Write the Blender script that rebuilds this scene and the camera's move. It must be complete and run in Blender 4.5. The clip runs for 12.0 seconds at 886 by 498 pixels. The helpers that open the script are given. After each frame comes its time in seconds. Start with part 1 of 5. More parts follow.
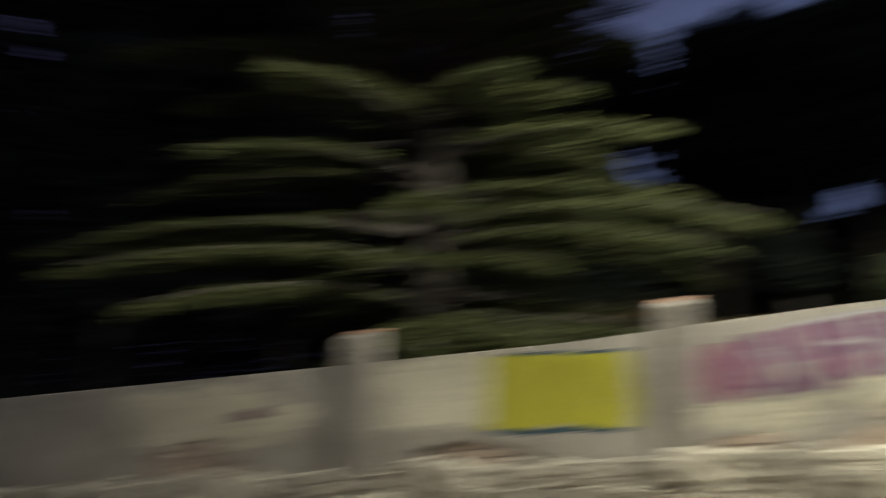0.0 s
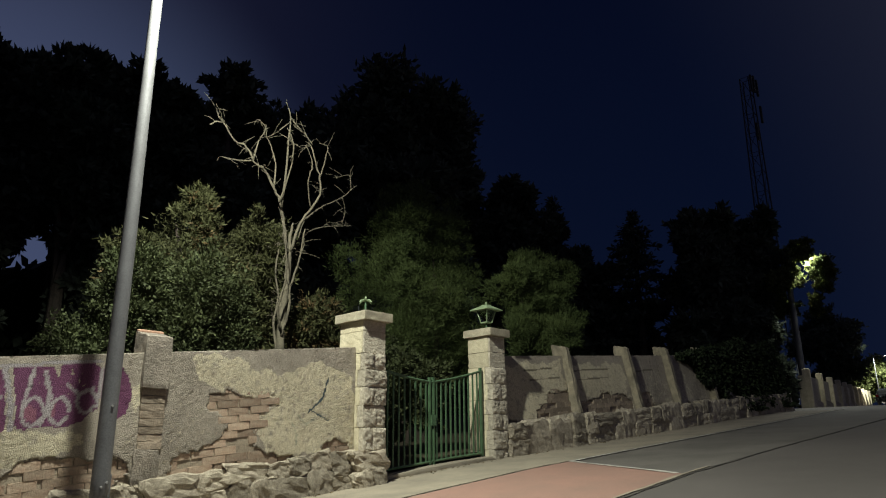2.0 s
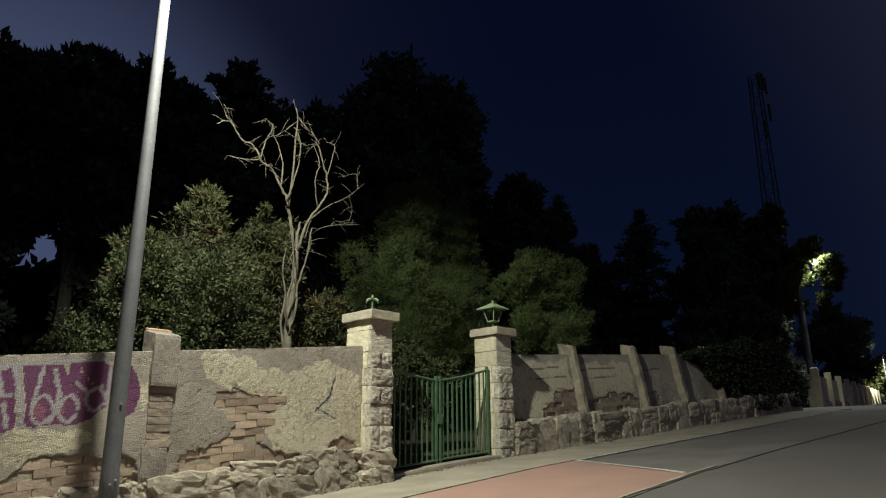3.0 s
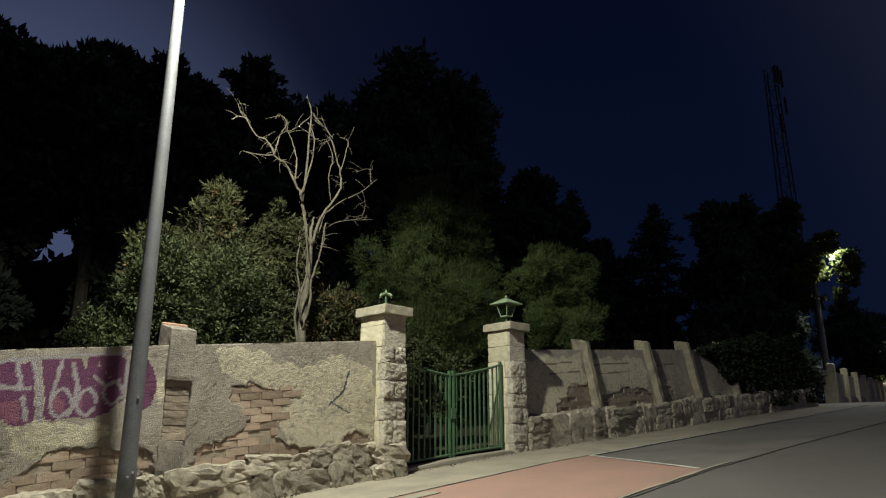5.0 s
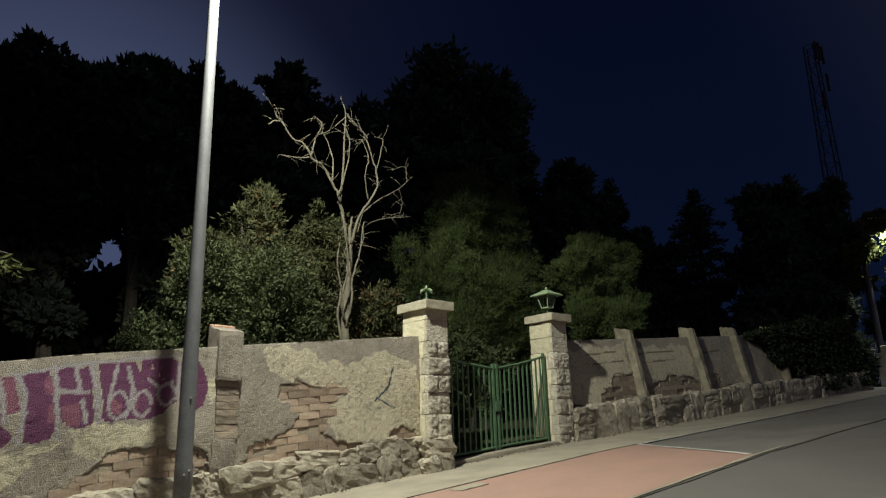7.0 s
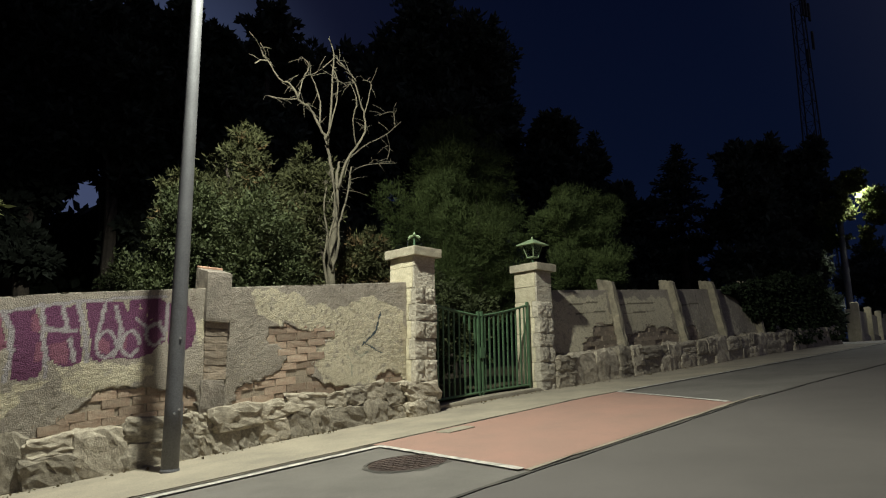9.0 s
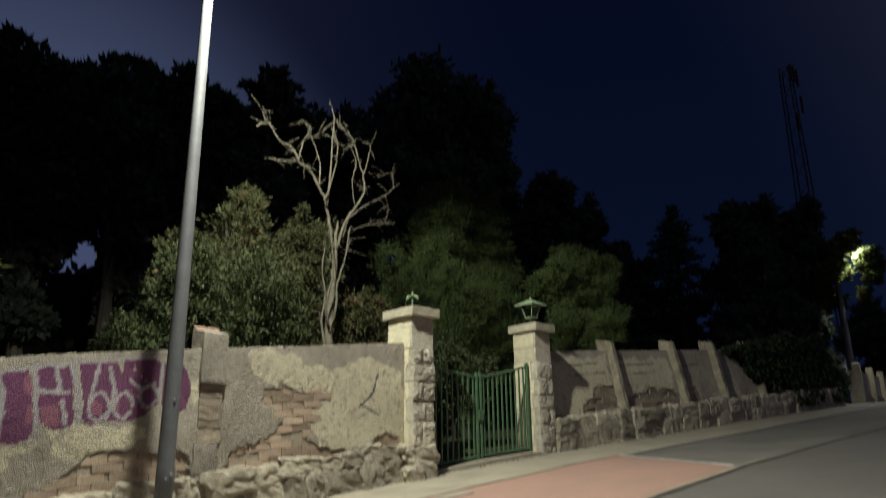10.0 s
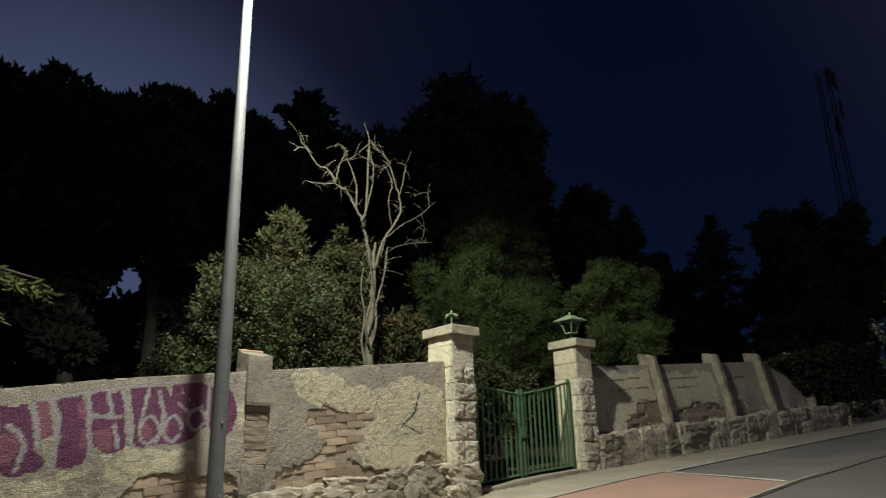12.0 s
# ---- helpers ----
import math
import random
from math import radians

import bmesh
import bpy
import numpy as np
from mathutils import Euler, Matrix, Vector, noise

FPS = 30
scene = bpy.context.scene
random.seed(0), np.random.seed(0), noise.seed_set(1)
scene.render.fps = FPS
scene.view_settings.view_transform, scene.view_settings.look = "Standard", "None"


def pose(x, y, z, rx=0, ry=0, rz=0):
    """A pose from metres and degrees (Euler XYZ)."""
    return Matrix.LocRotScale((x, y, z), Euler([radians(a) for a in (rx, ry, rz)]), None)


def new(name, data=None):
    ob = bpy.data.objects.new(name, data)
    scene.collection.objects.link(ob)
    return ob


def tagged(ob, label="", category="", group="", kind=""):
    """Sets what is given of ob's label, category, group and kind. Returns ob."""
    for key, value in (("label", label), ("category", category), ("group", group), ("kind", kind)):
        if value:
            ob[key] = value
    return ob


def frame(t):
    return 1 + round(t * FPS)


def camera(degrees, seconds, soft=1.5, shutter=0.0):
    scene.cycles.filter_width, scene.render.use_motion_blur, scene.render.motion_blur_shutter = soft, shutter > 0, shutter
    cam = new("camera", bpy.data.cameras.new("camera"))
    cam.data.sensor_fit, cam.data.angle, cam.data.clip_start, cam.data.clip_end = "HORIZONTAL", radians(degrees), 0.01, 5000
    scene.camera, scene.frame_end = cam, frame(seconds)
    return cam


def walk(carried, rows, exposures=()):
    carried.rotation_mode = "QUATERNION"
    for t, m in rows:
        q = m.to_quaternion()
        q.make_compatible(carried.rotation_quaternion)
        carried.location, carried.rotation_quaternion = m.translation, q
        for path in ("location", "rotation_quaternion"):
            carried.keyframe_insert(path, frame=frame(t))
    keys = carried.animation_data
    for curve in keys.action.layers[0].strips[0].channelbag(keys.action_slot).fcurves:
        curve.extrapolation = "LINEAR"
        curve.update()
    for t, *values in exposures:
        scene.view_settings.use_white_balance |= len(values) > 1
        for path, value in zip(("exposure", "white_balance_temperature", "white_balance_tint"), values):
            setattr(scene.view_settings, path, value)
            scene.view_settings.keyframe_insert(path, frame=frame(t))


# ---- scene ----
# The camera is held in the hand by the road, drifts a little and is panned along an old garden wall.
cam = camera(64.85, 12.0, soft=1.1, shutter=1.0)
PATH = (  # seconds, yaw, pitch, roll, eye
    (0, 15.69, 10.77, -1.61, -0.115, 0.030, 1.286),
    (0.1, 4.35, 12.25, -1.35, -0.100, 0.022, 1.285),
    (0.2, -7.05, 13.72, -1.30, -0.075, 0.015, 1.285),
    (0.3, -15.90, 15.29, -1.60, -0.045, 0.012, 1.285),
    (0.4, -25.20, 16.77, -1.46, -0.010, 0.012, 1.286),
    (0.5, -29.75, 17.37, -1.15, 0.028, 0.011, 1.287),
    (0.6, -34.05, 17.67, -0.66, 0.070, 0.010, 1.288),
    (0.8, -37.46, 17.36, 0.27, 0.096, 0.010, 1.292),
    (1, -40.37, 16.87, 0.93, 0.125, 0.010, 1.306),
    (1.5, -44.81, 15.87, 1.03, 0.111, 0.003, 1.315),
    (2, -45.71, 15.66, 0.50, 0.079, 0.003, 1.318),
    (2.5, -45.47, 15.62, 0.40, 0.072, -0.010, 1.325),
    (4.5, -44.45, 15.09, 0.17, 0.069, -0.007, 1.327),
    (5, -44.17, 15.09, 0.06, 0.060, -0.005, 1.328),
    (5.5, -43.62, 15.13, 0.16, 0.057, -0.011, 1.327),
    (6, -42.79, 15.11, 0.38, 0.056, -0.022, 1.318),
    (6.5, -41.62, 15.09, 0.85, 0.054, -0.028, 1.312),
    (7, -40.57, 14.83, 1.49, 0.024, -0.033, 1.286),
    (7.5, -41.12, 12.09, 1.26, -0.008, -0.024, 1.268),
    (7.7, -41.37, 11.05, 1.02, -0.012, -0.015, 1.268),
    (9.3, -42.77, 10.79, 0.53, -0.073, 0.117, 1.238),
    (9.5, -42.78, 11.49, 0.48, -0.073, 0.116, 1.238),
    (10, -42.77, 15.69, 0.72, -0.074, 0.114, 1.237),
    (10.5, -42.61, 17.90, 1.10, -0.070, 0.122, 1.248),
    (11, -42.33, 17.55, 1.27, -0.080, 0.120, 1.251),
    (11.5, -41.08, 17.23, 1.48, -0.121, 0.112, 1.248),
    (12, -39.60, 17.10, 1.40, -0.137, 0.109, 1.250),
)
walk(cam, [(t, pose(*eye, 90 + p, r, y)) for t, y, p, r, *eye in PATH],
     exposures=((0.0, 0.75), (0.2, 0.5), (0.5, 0.15), (1.0, 0.0), (12.0, 0.0)))

# ---- world and lamps ----
world = bpy.data.worlds.new("night_sky")
scene.world = world
world.use_nodes = True
wn, wl = world.node_tree.nodes, world.node_tree.links
wbg = wn["Background"]
wco = wn.new("ShaderNodeTexCoord")
wsep = wn.new("ShaderNodeSeparateXYZ")
wl.new(wco.outputs["Generated"], wsep.inputs[0])
wramp = wn.new("ShaderNodeValToRGB")
wramp.color_ramp.elements[0].position, wramp.color_ramp.elements[0].color = 0.0, (0.0030, 0.0064, 0.0215, 1)
wramp.color_ramp.elements[1].position, wramp.color_ramp.elements[1].color = 0.75, (0.0013, 0.0024, 0.0110, 1)
wl.new(wsep.outputs["Z"], wramp.inputs[0])
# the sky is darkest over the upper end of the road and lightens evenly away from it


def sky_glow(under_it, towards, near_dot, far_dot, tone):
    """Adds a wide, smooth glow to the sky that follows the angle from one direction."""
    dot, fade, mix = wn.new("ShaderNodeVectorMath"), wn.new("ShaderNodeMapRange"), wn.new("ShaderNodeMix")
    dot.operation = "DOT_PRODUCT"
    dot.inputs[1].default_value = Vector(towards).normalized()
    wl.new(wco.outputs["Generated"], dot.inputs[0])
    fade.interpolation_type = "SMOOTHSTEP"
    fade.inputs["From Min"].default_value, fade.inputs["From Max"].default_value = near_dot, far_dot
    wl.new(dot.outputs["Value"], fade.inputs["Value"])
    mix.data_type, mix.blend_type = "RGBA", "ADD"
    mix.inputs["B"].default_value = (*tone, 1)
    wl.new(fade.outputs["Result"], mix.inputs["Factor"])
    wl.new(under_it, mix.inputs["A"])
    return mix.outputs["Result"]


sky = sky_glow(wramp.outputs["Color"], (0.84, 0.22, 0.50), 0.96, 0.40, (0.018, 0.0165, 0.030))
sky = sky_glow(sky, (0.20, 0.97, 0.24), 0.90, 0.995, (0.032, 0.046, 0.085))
# an added, unseen glow behind the camera that lifts the dark foliage
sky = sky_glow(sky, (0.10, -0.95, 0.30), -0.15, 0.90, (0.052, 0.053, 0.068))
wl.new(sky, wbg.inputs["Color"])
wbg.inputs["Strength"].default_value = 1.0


def street_light(at, power, colour=(0.96, 1.0, 0.88), tilt=0.0, turn=0.0):
    """The light that leaves a street lamp's head, downwards."""
    data = bpy.data.lights.new("street_light", "SPOT")
    data.shadow_soft_size, data.spot_size, data.spot_blend = 0.13, radians(172), 0.18
    data.energy, data.color = power, colour
    ob = new("street_light", data)
    ob.matrix_world = pose(*at, tilt, 0, turn)
    return ob


LAMP_NEAR = (3.06, 6.50, 8.25)
LAMP_FAR = (36.3, 10.3, 10.15)
# added lamp, kept out of sight, to brighten the far wall
LAMP_MID = (74.0, 19.0, 10.6)
LAMP_END = (110.0, 23.2, 12.4)
street_light((LAMP_NEAR[0], LAMP_NEAR[1], LAMP_NEAR[2] - 0.09), 4900)
street_light((LAMP_FAR[0], LAMP_FAR[1], LAMP_FAR[2] - 0.09), 1900)
street_light((LAMP_MID[0], LAMP_MID[1], LAMP_MID[2] - 0.09), 12000)
street_light((LAMP_END[0], LAMP_END[1], LAMP_END[2] - 0.09), 7000)

# ---- materials ----


def mat(name, base=(0.5, 0.5, 0.5), second=None, rough=0.9, metal=0.0, grain=40.0, blotch=2.0, bump=0.3, depth=0.01,
        dark=0.55, island=False, rand=0.0, contrast=0.5, emit=None, spec=0.3):
    """A surface with grain and larger stains at real size."""
    m = bpy.data.materials.new(name)
    m.use_nodes = True
    n, l = m.node_tree.nodes, m.node_tree.links
    b = n["Principled BSDF"]
    b.inputs["Roughness"].default_value, b.inputs["Metallic"].default_value = rough, metal
    b.inputs["Specular IOR Level"].default_value = spec
    co = n.new("ShaderNodeTexCoord")
    big, fine = n.new("ShaderNodeTexNoise"), n.new("ShaderNodeTexNoise")
    big.inputs["Scale"].default_value, big.inputs["Detail"].default_value, big.inputs["Roughness"].default_value = blotch, 6, 0.65
    fine.inputs["Scale"].default_value, fine.inputs["Detail"].default_value, fine.inputs["Roughness"].default_value = grain, 5, 0.7
    for t in (big, fine):
        l.new(co.outputs["Object"], t.inputs["Vector"])
    ramp = n.new("ShaderNodeValToRGB")
    ramp.color_ramp.elements[0].position, ramp.color_ramp.elements[1].position = 0.5 - contrast * 0.3, 0.5 + contrast * 0.3
    ramp.color_ramp.elements[0].color = (*(second or [c * dark for c in base]), 1)
    ramp.color_ramp.elements[1].color = (*base, 1)
    l.new(big.outputs["Fac"], ramp.inputs[0])
    mul = n.new("ShaderNodeMix")
    mul.data_type, mul.blend_type = "RGBA", "MULTIPLY"
    mul.inputs["Factor"].default_value = 0.6
    gr = n.new("ShaderNodeMapRange")
    gr.inputs["From Min"].default_value, gr.inputs["From Max"].default_value = 0.3, 0.7
    gr.inputs["To Min"].default_value, gr.inputs["To Max"].default_value = 0.55, 1.25
    l.new(fine.outputs["Fac"], gr.inputs["Value"])
    l.new(ramp.outputs["Color"], mul.inputs["A"])
    l.new(gr.outputs["Result"], mul.inputs["B"])
    out = mul.outputs["Result"]
    if island or rand:
        src = n.new("ShaderNodeNewGeometry").outputs["Random Per Island"] if island else n.new("ShaderNodeObjectInfo").outputs["Random"]
        hs, mr = n.new("ShaderNodeHueSaturation"), n.new("ShaderNodeMapRange")
        k = rand or 0.5
        mr.inputs["To Min"].default_value, mr.inputs["To Max"].default_value = 1 - k, 1 + k
        l.new(src, mr.inputs["Value"])
        l.new(mr.outputs["Result"], hs.inputs["Value"])
        l.new(out, hs.inputs["Color"])
        out = hs.outputs["Color"]
    l.new(out, b.inputs["Base Color"])
    if bump:
        bp = n.new("ShaderNodeBump")
        bp.inputs["Strength"].default_value, bp.inputs["Distance"].default_value = bump, depth
        l.new(fine.outputs["Fac"], bp.inputs["Height"])
        l.new(bp.outputs["Normal"], b.inputs["Normal"])
    if emit:
        b.inputs["Emission Color"].default_value, b.inputs["Emission Strength"].default_value = (*emit[0], 1), emit[1]
    return m


def leaf_mat(name, base, second, rough=0.7, rand=0.45):
    """Leaves that let some light through and differ one from the next."""
    m = mat(name, base, second, rough=rough, grain=8, blotch=0.9, bump=0, island=True, rand=rand, contrast=0.7, spec=0.15)
    n, l = m.node_tree.nodes, m.node_tree.links
    b = n["Principled BSDF"]
    tr, mx = n.new("ShaderNodeBsdfTranslucent"), n.new("ShaderNodeMixShader")
    mx.inputs[0].default_value = 0.25
    l.new(b.inputs["Base Color"].links[0].from_socket, tr.inputs["Color"])
    l.new(b.outputs[0], mx.inputs[1])
    l.new(tr.outputs[0], mx.inputs[2])
    l.new(mx.outputs[0], n["Material Output"].inputs["Surface"])
    return m


def plaster_mat():
    """Roughcast: grey cement over an older cream coat, with sprayed paint on it."""
    m = bpy.data.materials.new("roughcast")
    m.use_nodes = True
    n, l = m.node_tree.nodes, m.node_tree.links
    b = n["Principled BSDF"]
    b.inputs["Roughness"].default_value, b.inputs["Specular IOR Level"].default_value = 0.95, 0.15
    co = n.new("ShaderNodeTexCoord")

    def noise_tex(scale, detail=6, rough=0.65):
        t = n.new("ShaderNodeTexNoise")
        t.inputs["Scale"].default_value, t.inputs["Detail"].default_value, t.inputs["Roughness"].default_value = scale, detail, rough
        l.new(co.outputs["Object"], t.inputs["Vector"])
        return t.outputs["Fac"]

    def rng(src, a, c, lo=0.0, hi=1.0):
        t = n.new("ShaderNodeMapRange")
        t.inputs["From Min"].default_value, t.inputs["From Max"].default_value = a, c
        t.inputs["To Min"].default_value, t.inputs["To Max"].default_value = lo, hi
        l.new(src, t.inputs["Value"])
        return t.outputs["Result"]

    def blend(fac, a, c, kind="MIX"):
        t = n.new("ShaderNodeMix")
        t.data_type, t.blend_type = "RGBA", kind
        for key, v in (("Factor", fac), ("A", a), ("B", c)):
            if isinstance(v, (tuple, float, int)):
                t.inputs[key].default_value = (*v, 1) if isinstance(v, tuple) else v
            else:
                l.new(v, t.inputs[key])
        return t.outputs["Result"]

    def mathn(op, a, c):
        t = n.new("ShaderNodeMath")
        t.operation = op
        for k, v in enumerate((a, c)):
            if isinstance(v, (float, int)):
                t.inputs[k].default_value = v
            else:
                l.new(v, t.inputs[k])
        return t.outputs[0]

    fine, mid, big = noise_tex(95, 4, 0.75), noise_tex(14, 5), noise_tex(1.3, 7, 0.6)
    col = blend(rng(big, 0.36, 0.60), (0.29, 0.252, 0.205), (0.41, 0.357, 0.288))
    col = blend(rng(mid, 0.52, 0.70, 0, 0.7), col, (0.22, 0.186, 0.155))
    cream = n.new("ShaderNodeAttribute")
    cream.attribute_name = "cream"
    edge = mathn("ADD", cream.outputs["Fac"], mathn("MULTIPLY", mathn("SUBTRACT", mid, 0.5), 1.5))
    col = blend(rng(edge, 0.34, 0.62), col, blend(rng(big, 0.35, 0.65), (0.52, 0.455, 0.325), (0.66, 0.585, 0.420)))
    paint = n.new("ShaderNodeAttribute")
    paint.attribute_name = "paint"
    cover = mathn("ADD", paint.outputs["Alpha"], mathn("MULTIPLY", mathn("SUBTRACT", fine, 0.5), 0.7))
    col = blend(rng(cover, 0.34, 0.62, 0, 0.93), col, paint.outputs["Color"])
    col = blend(0.8, col, blend(rng(fine, 0.32, 0.68), (0.46, 0.46, 0.46), (1.34, 1.34, 1.34)), "MULTIPLY")
    l.new(col, b.inputs["Base Color"])
    vor = n.new("ShaderNodeTexVoronoi")
    vor.inputs["Scale"].default_value = 88
    l.new(co.outputs["Object"], vor.inputs["Vector"])
    bp = n.new("ShaderNodeBump")
    bp.inputs["Strength"].default_value, bp.inputs["Distance"].default_value = 1.0, 0.024
    l.new(mathn("SUBTRACT", fine, mathn("MULTIPLY", vor.outputs["Distance"], 0.6)), bp.inputs["Height"])
    l.new(bp.outputs["Normal"], b.inputs["Normal"])
    return m


M = dict(
    asphalt=mat("asphalt", (0.128, 0.114, 0.102), (0.088, 0.078, 0.070), rough=0.8, grain=120, blotch=0.5, bump=0.35, depth=0.006, contrast=0.9),
    lane=mat("lane_asphalt", (0.150, 0.136, 0.118), (0.106, 0.096, 0.083), rough=0.85, grain=110, blotch=0.8, bump=0.3, depth=0.006),
    red=mat("red_asphalt", (0.325, 0.186, 0.142), (0.250, 0.162, 0.126), rough=0.88, grain=100, blotch=1.4, bump=0.3, depth=0.006, contrast=0.8),
    pave=mat("pavement_concrete", (0.32, 0.277, 0.205), (0.225, 0.197, 0.150), rough=0.92, grain=60, blotch=1.3, bump=0.35, depth=0.008),
    line=mat("road_paint", (0.58, 0.54, 0.47), (0.23, 0.215, 0.19), rough=0.75, grain=50, blotch=9, bump=0.2, depth=0.004),
    crack=mat("dirt_joint", (0.035, 0.032, 0.028), (0.09, 0.08, 0.065), grain=60, blotch=3, bump=0.4),
    joint=mat("sandy_joint", (0.15, 0.13, 0.10), (0.09, 0.078, 0.062), grain=60, blotch=4, bump=0.4),
    soil=mat("garden_soil", (0.07, 0.055, 0.035), (0.04, 0.045, 0.02), grain=20, blotch=1, bump=0.6, depth=0.03),
    plaster=plaster_mat(),
    pier=mat("pier_roughcast", (0.33, 0.282, 0.228), (0.20, 0.172, 0.138), grain=52, blotch=5, bump=1.0, depth=0.04),
    pilaster=mat("pale_roughcast", (0.31, 0.268, 0.19), (0.14, 0.122, 0.09), grain=60, blotch=4, bump=0.8, depth=0.02),
    mortar=mat("old_mortar", (0.36, 0.30, 0.22), (0.24, 0.195, 0.145), grain=50, blotch=6, bump=0.8, depth=0.02),
    brick=mat("clay_brick", (0.30, 0.208, 0.148), (0.36, 0.285, 0.208), grain=45, blotch=13, bump=0.7, depth=0.014, rand=0.34),
    old_brick=mat("weathered_brick", (0.31, 0.246, 0.180), (0.22, 0.178, 0.134), grain=45, blotch=11, bump=0.8, depth=0.015, rand=0.25),
    stone=mat("rubble_stone", (0.43, 0.375, 0.285), (0.235, 0.20, 0.15), grain=40, blotch=9, bump=0.8, depth=0.025, rand=0.3),
    ashlar=mat("pale_ashlar", (0.56, 0.50, 0.35), (0.42, 0.37, 0.255), grain=45, blotch=5, bump=0.6, depth=0.014, rand=0.12),
    rock=mat("rock_faced_stone", (0.52, 0.465, 0.365), (0.36, 0.32, 0.25), grain=30, blotch=7, bump=1.0, depth=0.035, rand=0.15),
    cap=mat("cap_stone", (0.42, 0.375, 0.27), (0.27, 0.24, 0.175), grain=50, blotch=5, bump=0.7, depth=0.015),
    tile=mat("terracotta", (0.36, 0.20, 0.13), (0.30, 0.18, 0.12), grain=40, blotch=8, bump=0.4),
    green=mat("green_enamel", (0.080, 0.148, 0.072), (0.048, 0.095, 0.047), rough=0.5, grain=60, blotch=7, bump=0.2, depth=0.004, spec=0.5),
    pale_green=mat("faded_green_metal", (0.27, 0.35, 0.20), (0.18, 0.24, 0.13), rough=0.6, grain=50, blotch=12, bump=0.2),
    steel=mat("painted_grey_steel", (0.165, 0.163, 0.166), (0.125, 0.123, 0.126), rough=0.6, metal=0.2, grain=60, blotch=3, bump=0.12, depth=0.003),
    bolt=mat("worn_zinc", (0.42, 0.41, 0.40), (0.28, 0.27, 0.26), rough=0.5, metal=0.5, grain=80, blotch=20, bump=0.2),
    iron=mat("cast_iron", (0.115, 0.078, 0.064), (0.07, 0.05, 0.043), rough=0.7, grain=70, blotch=8, bump=0.5),
    dark=mat("dark_steel", (0.035, 0.037, 0.042), None, rough=0.7, metal=0.3, grain=30, blotch=2, bump=0.1),
    deadwood=mat("dead_wood", (0.155, 0.136, 0.093), (0.076, 0.067, 0.048), grain=45, blotch=6, bump=0.7, depth=0.015),
    bark=mat("bark", (0.080, 0.064, 0.048), (0.042, 0.035, 0.028), grain=25, blotch=5, bump=0.9, depth=0.03),
    bush=leaf_mat("bush_leaves", (0.060, 0.072, 0.030), (0.034, 0.042, 0.017)),
    oleander=leaf_mat("oleander_leaves", (0.082, 0.085, 0.036), (0.046, 0.050, 0.022)),
    rusty=leaf_mat("withered_leaves", (0.130, 0.085, 0.040), (0.085, 0.070, 0.032)),
    pine=leaf_mat("pine_needles", (0.094, 0.122, 0.041), (0.054, 0.076, 0.027)),
    ivy=leaf_mat("ivy_leaves", (0.022, 0.032, 0.014), (0.013, 0.020, 0.009)),
    cedar=leaf_mat("cedar_needles", (0.070, 0.072, 0.024), (0.042, 0.048, 0.018)),
    # half-bright copy of the far foliage, with the shade put into its colour
    shaded=leaf_mat("shaded_foliage", (0.030, 0.036, 0.026), (0.022, 0.027, 0.020)),
    night=leaf_mat("far_foliage", (0.062, 0.076, 0.054), (0.048, 0.058, 0.042)),
    # lamplight is partly in this tone, raised so outer clumps look lit too
    lit=leaf_mat("lit_street_leaves", (0.10, 0.112, 0.040), (0.066, 0.080, 0.028)),
    paint=mat("dark_car_paint", (0.02, 0.022, 0.028), None, rough=0.25, metal=0.3, grain=200, blotch=1, bump=0, spec=0.5),
    rubber=mat("tyre_rubber", (0.02, 0.02, 0.02), None, rough=0.9, bump=0.2),
    glow=mat("lamp_diffuser", (0.9, 0.9, 0.85), None, rough=0.4, bump=0, emit=((1.0, 0.93, 0.78), 6.0)),
    redglass=mat("tail_light", (0.25, 0.01, 0.01), None, rough=0.2, bump=0),
)


def glass_mat():
    m = bpy.data.materials.new("old_glass")
    m.use_nodes = True
    b = m.node_tree.nodes["Principled BSDF"]
    b.inputs["Base Color"].default_value = (0.7, 0.75, 0.7, 1)
    b.inputs["Transmission Weight"].default_value, b.inputs["Roughness"].default_value = 1.0, 0.08
    return m


M["glass"] = glass_mat()

# ---- building helpers ----
GX = np.array([-400, -120, -40, 9, 24, 34, 90, 130, 300, 1500], float)
GZ = np.array([-9.0, -8.0, -4.2, 0.945, 2.19, 2.74, 4.86, 6.30, 9.0, 9.0], float)
WALL_Y = 8.40


def gz(x):
    """The height of the climbing road at x."""
    return float(np.interp(x, GX, GZ))


def top_lower(x):
    return float(np.interp(x, (-18.0, -9.25, -4.66, -0.98, 2.03, 4.64, 6.82), (-0.10, 0.855, 1.36, 1.775, 2.235, 2.525, 2.765)))


def top_upper(x):
    return gz(x) + 1.90


def data_of(name, verts, faces, material, smooth=False):
    me = bpy.data.meshes.new(name)
    me.from_pydata([tuple(v) for v in verts], [], [tuple(f) for f in faces])
    me.materials.append(material)
    if smooth:
        me.polygons.foreach_set("use_smooth", [True] * len(me.polygons))
    me.update()
    return me


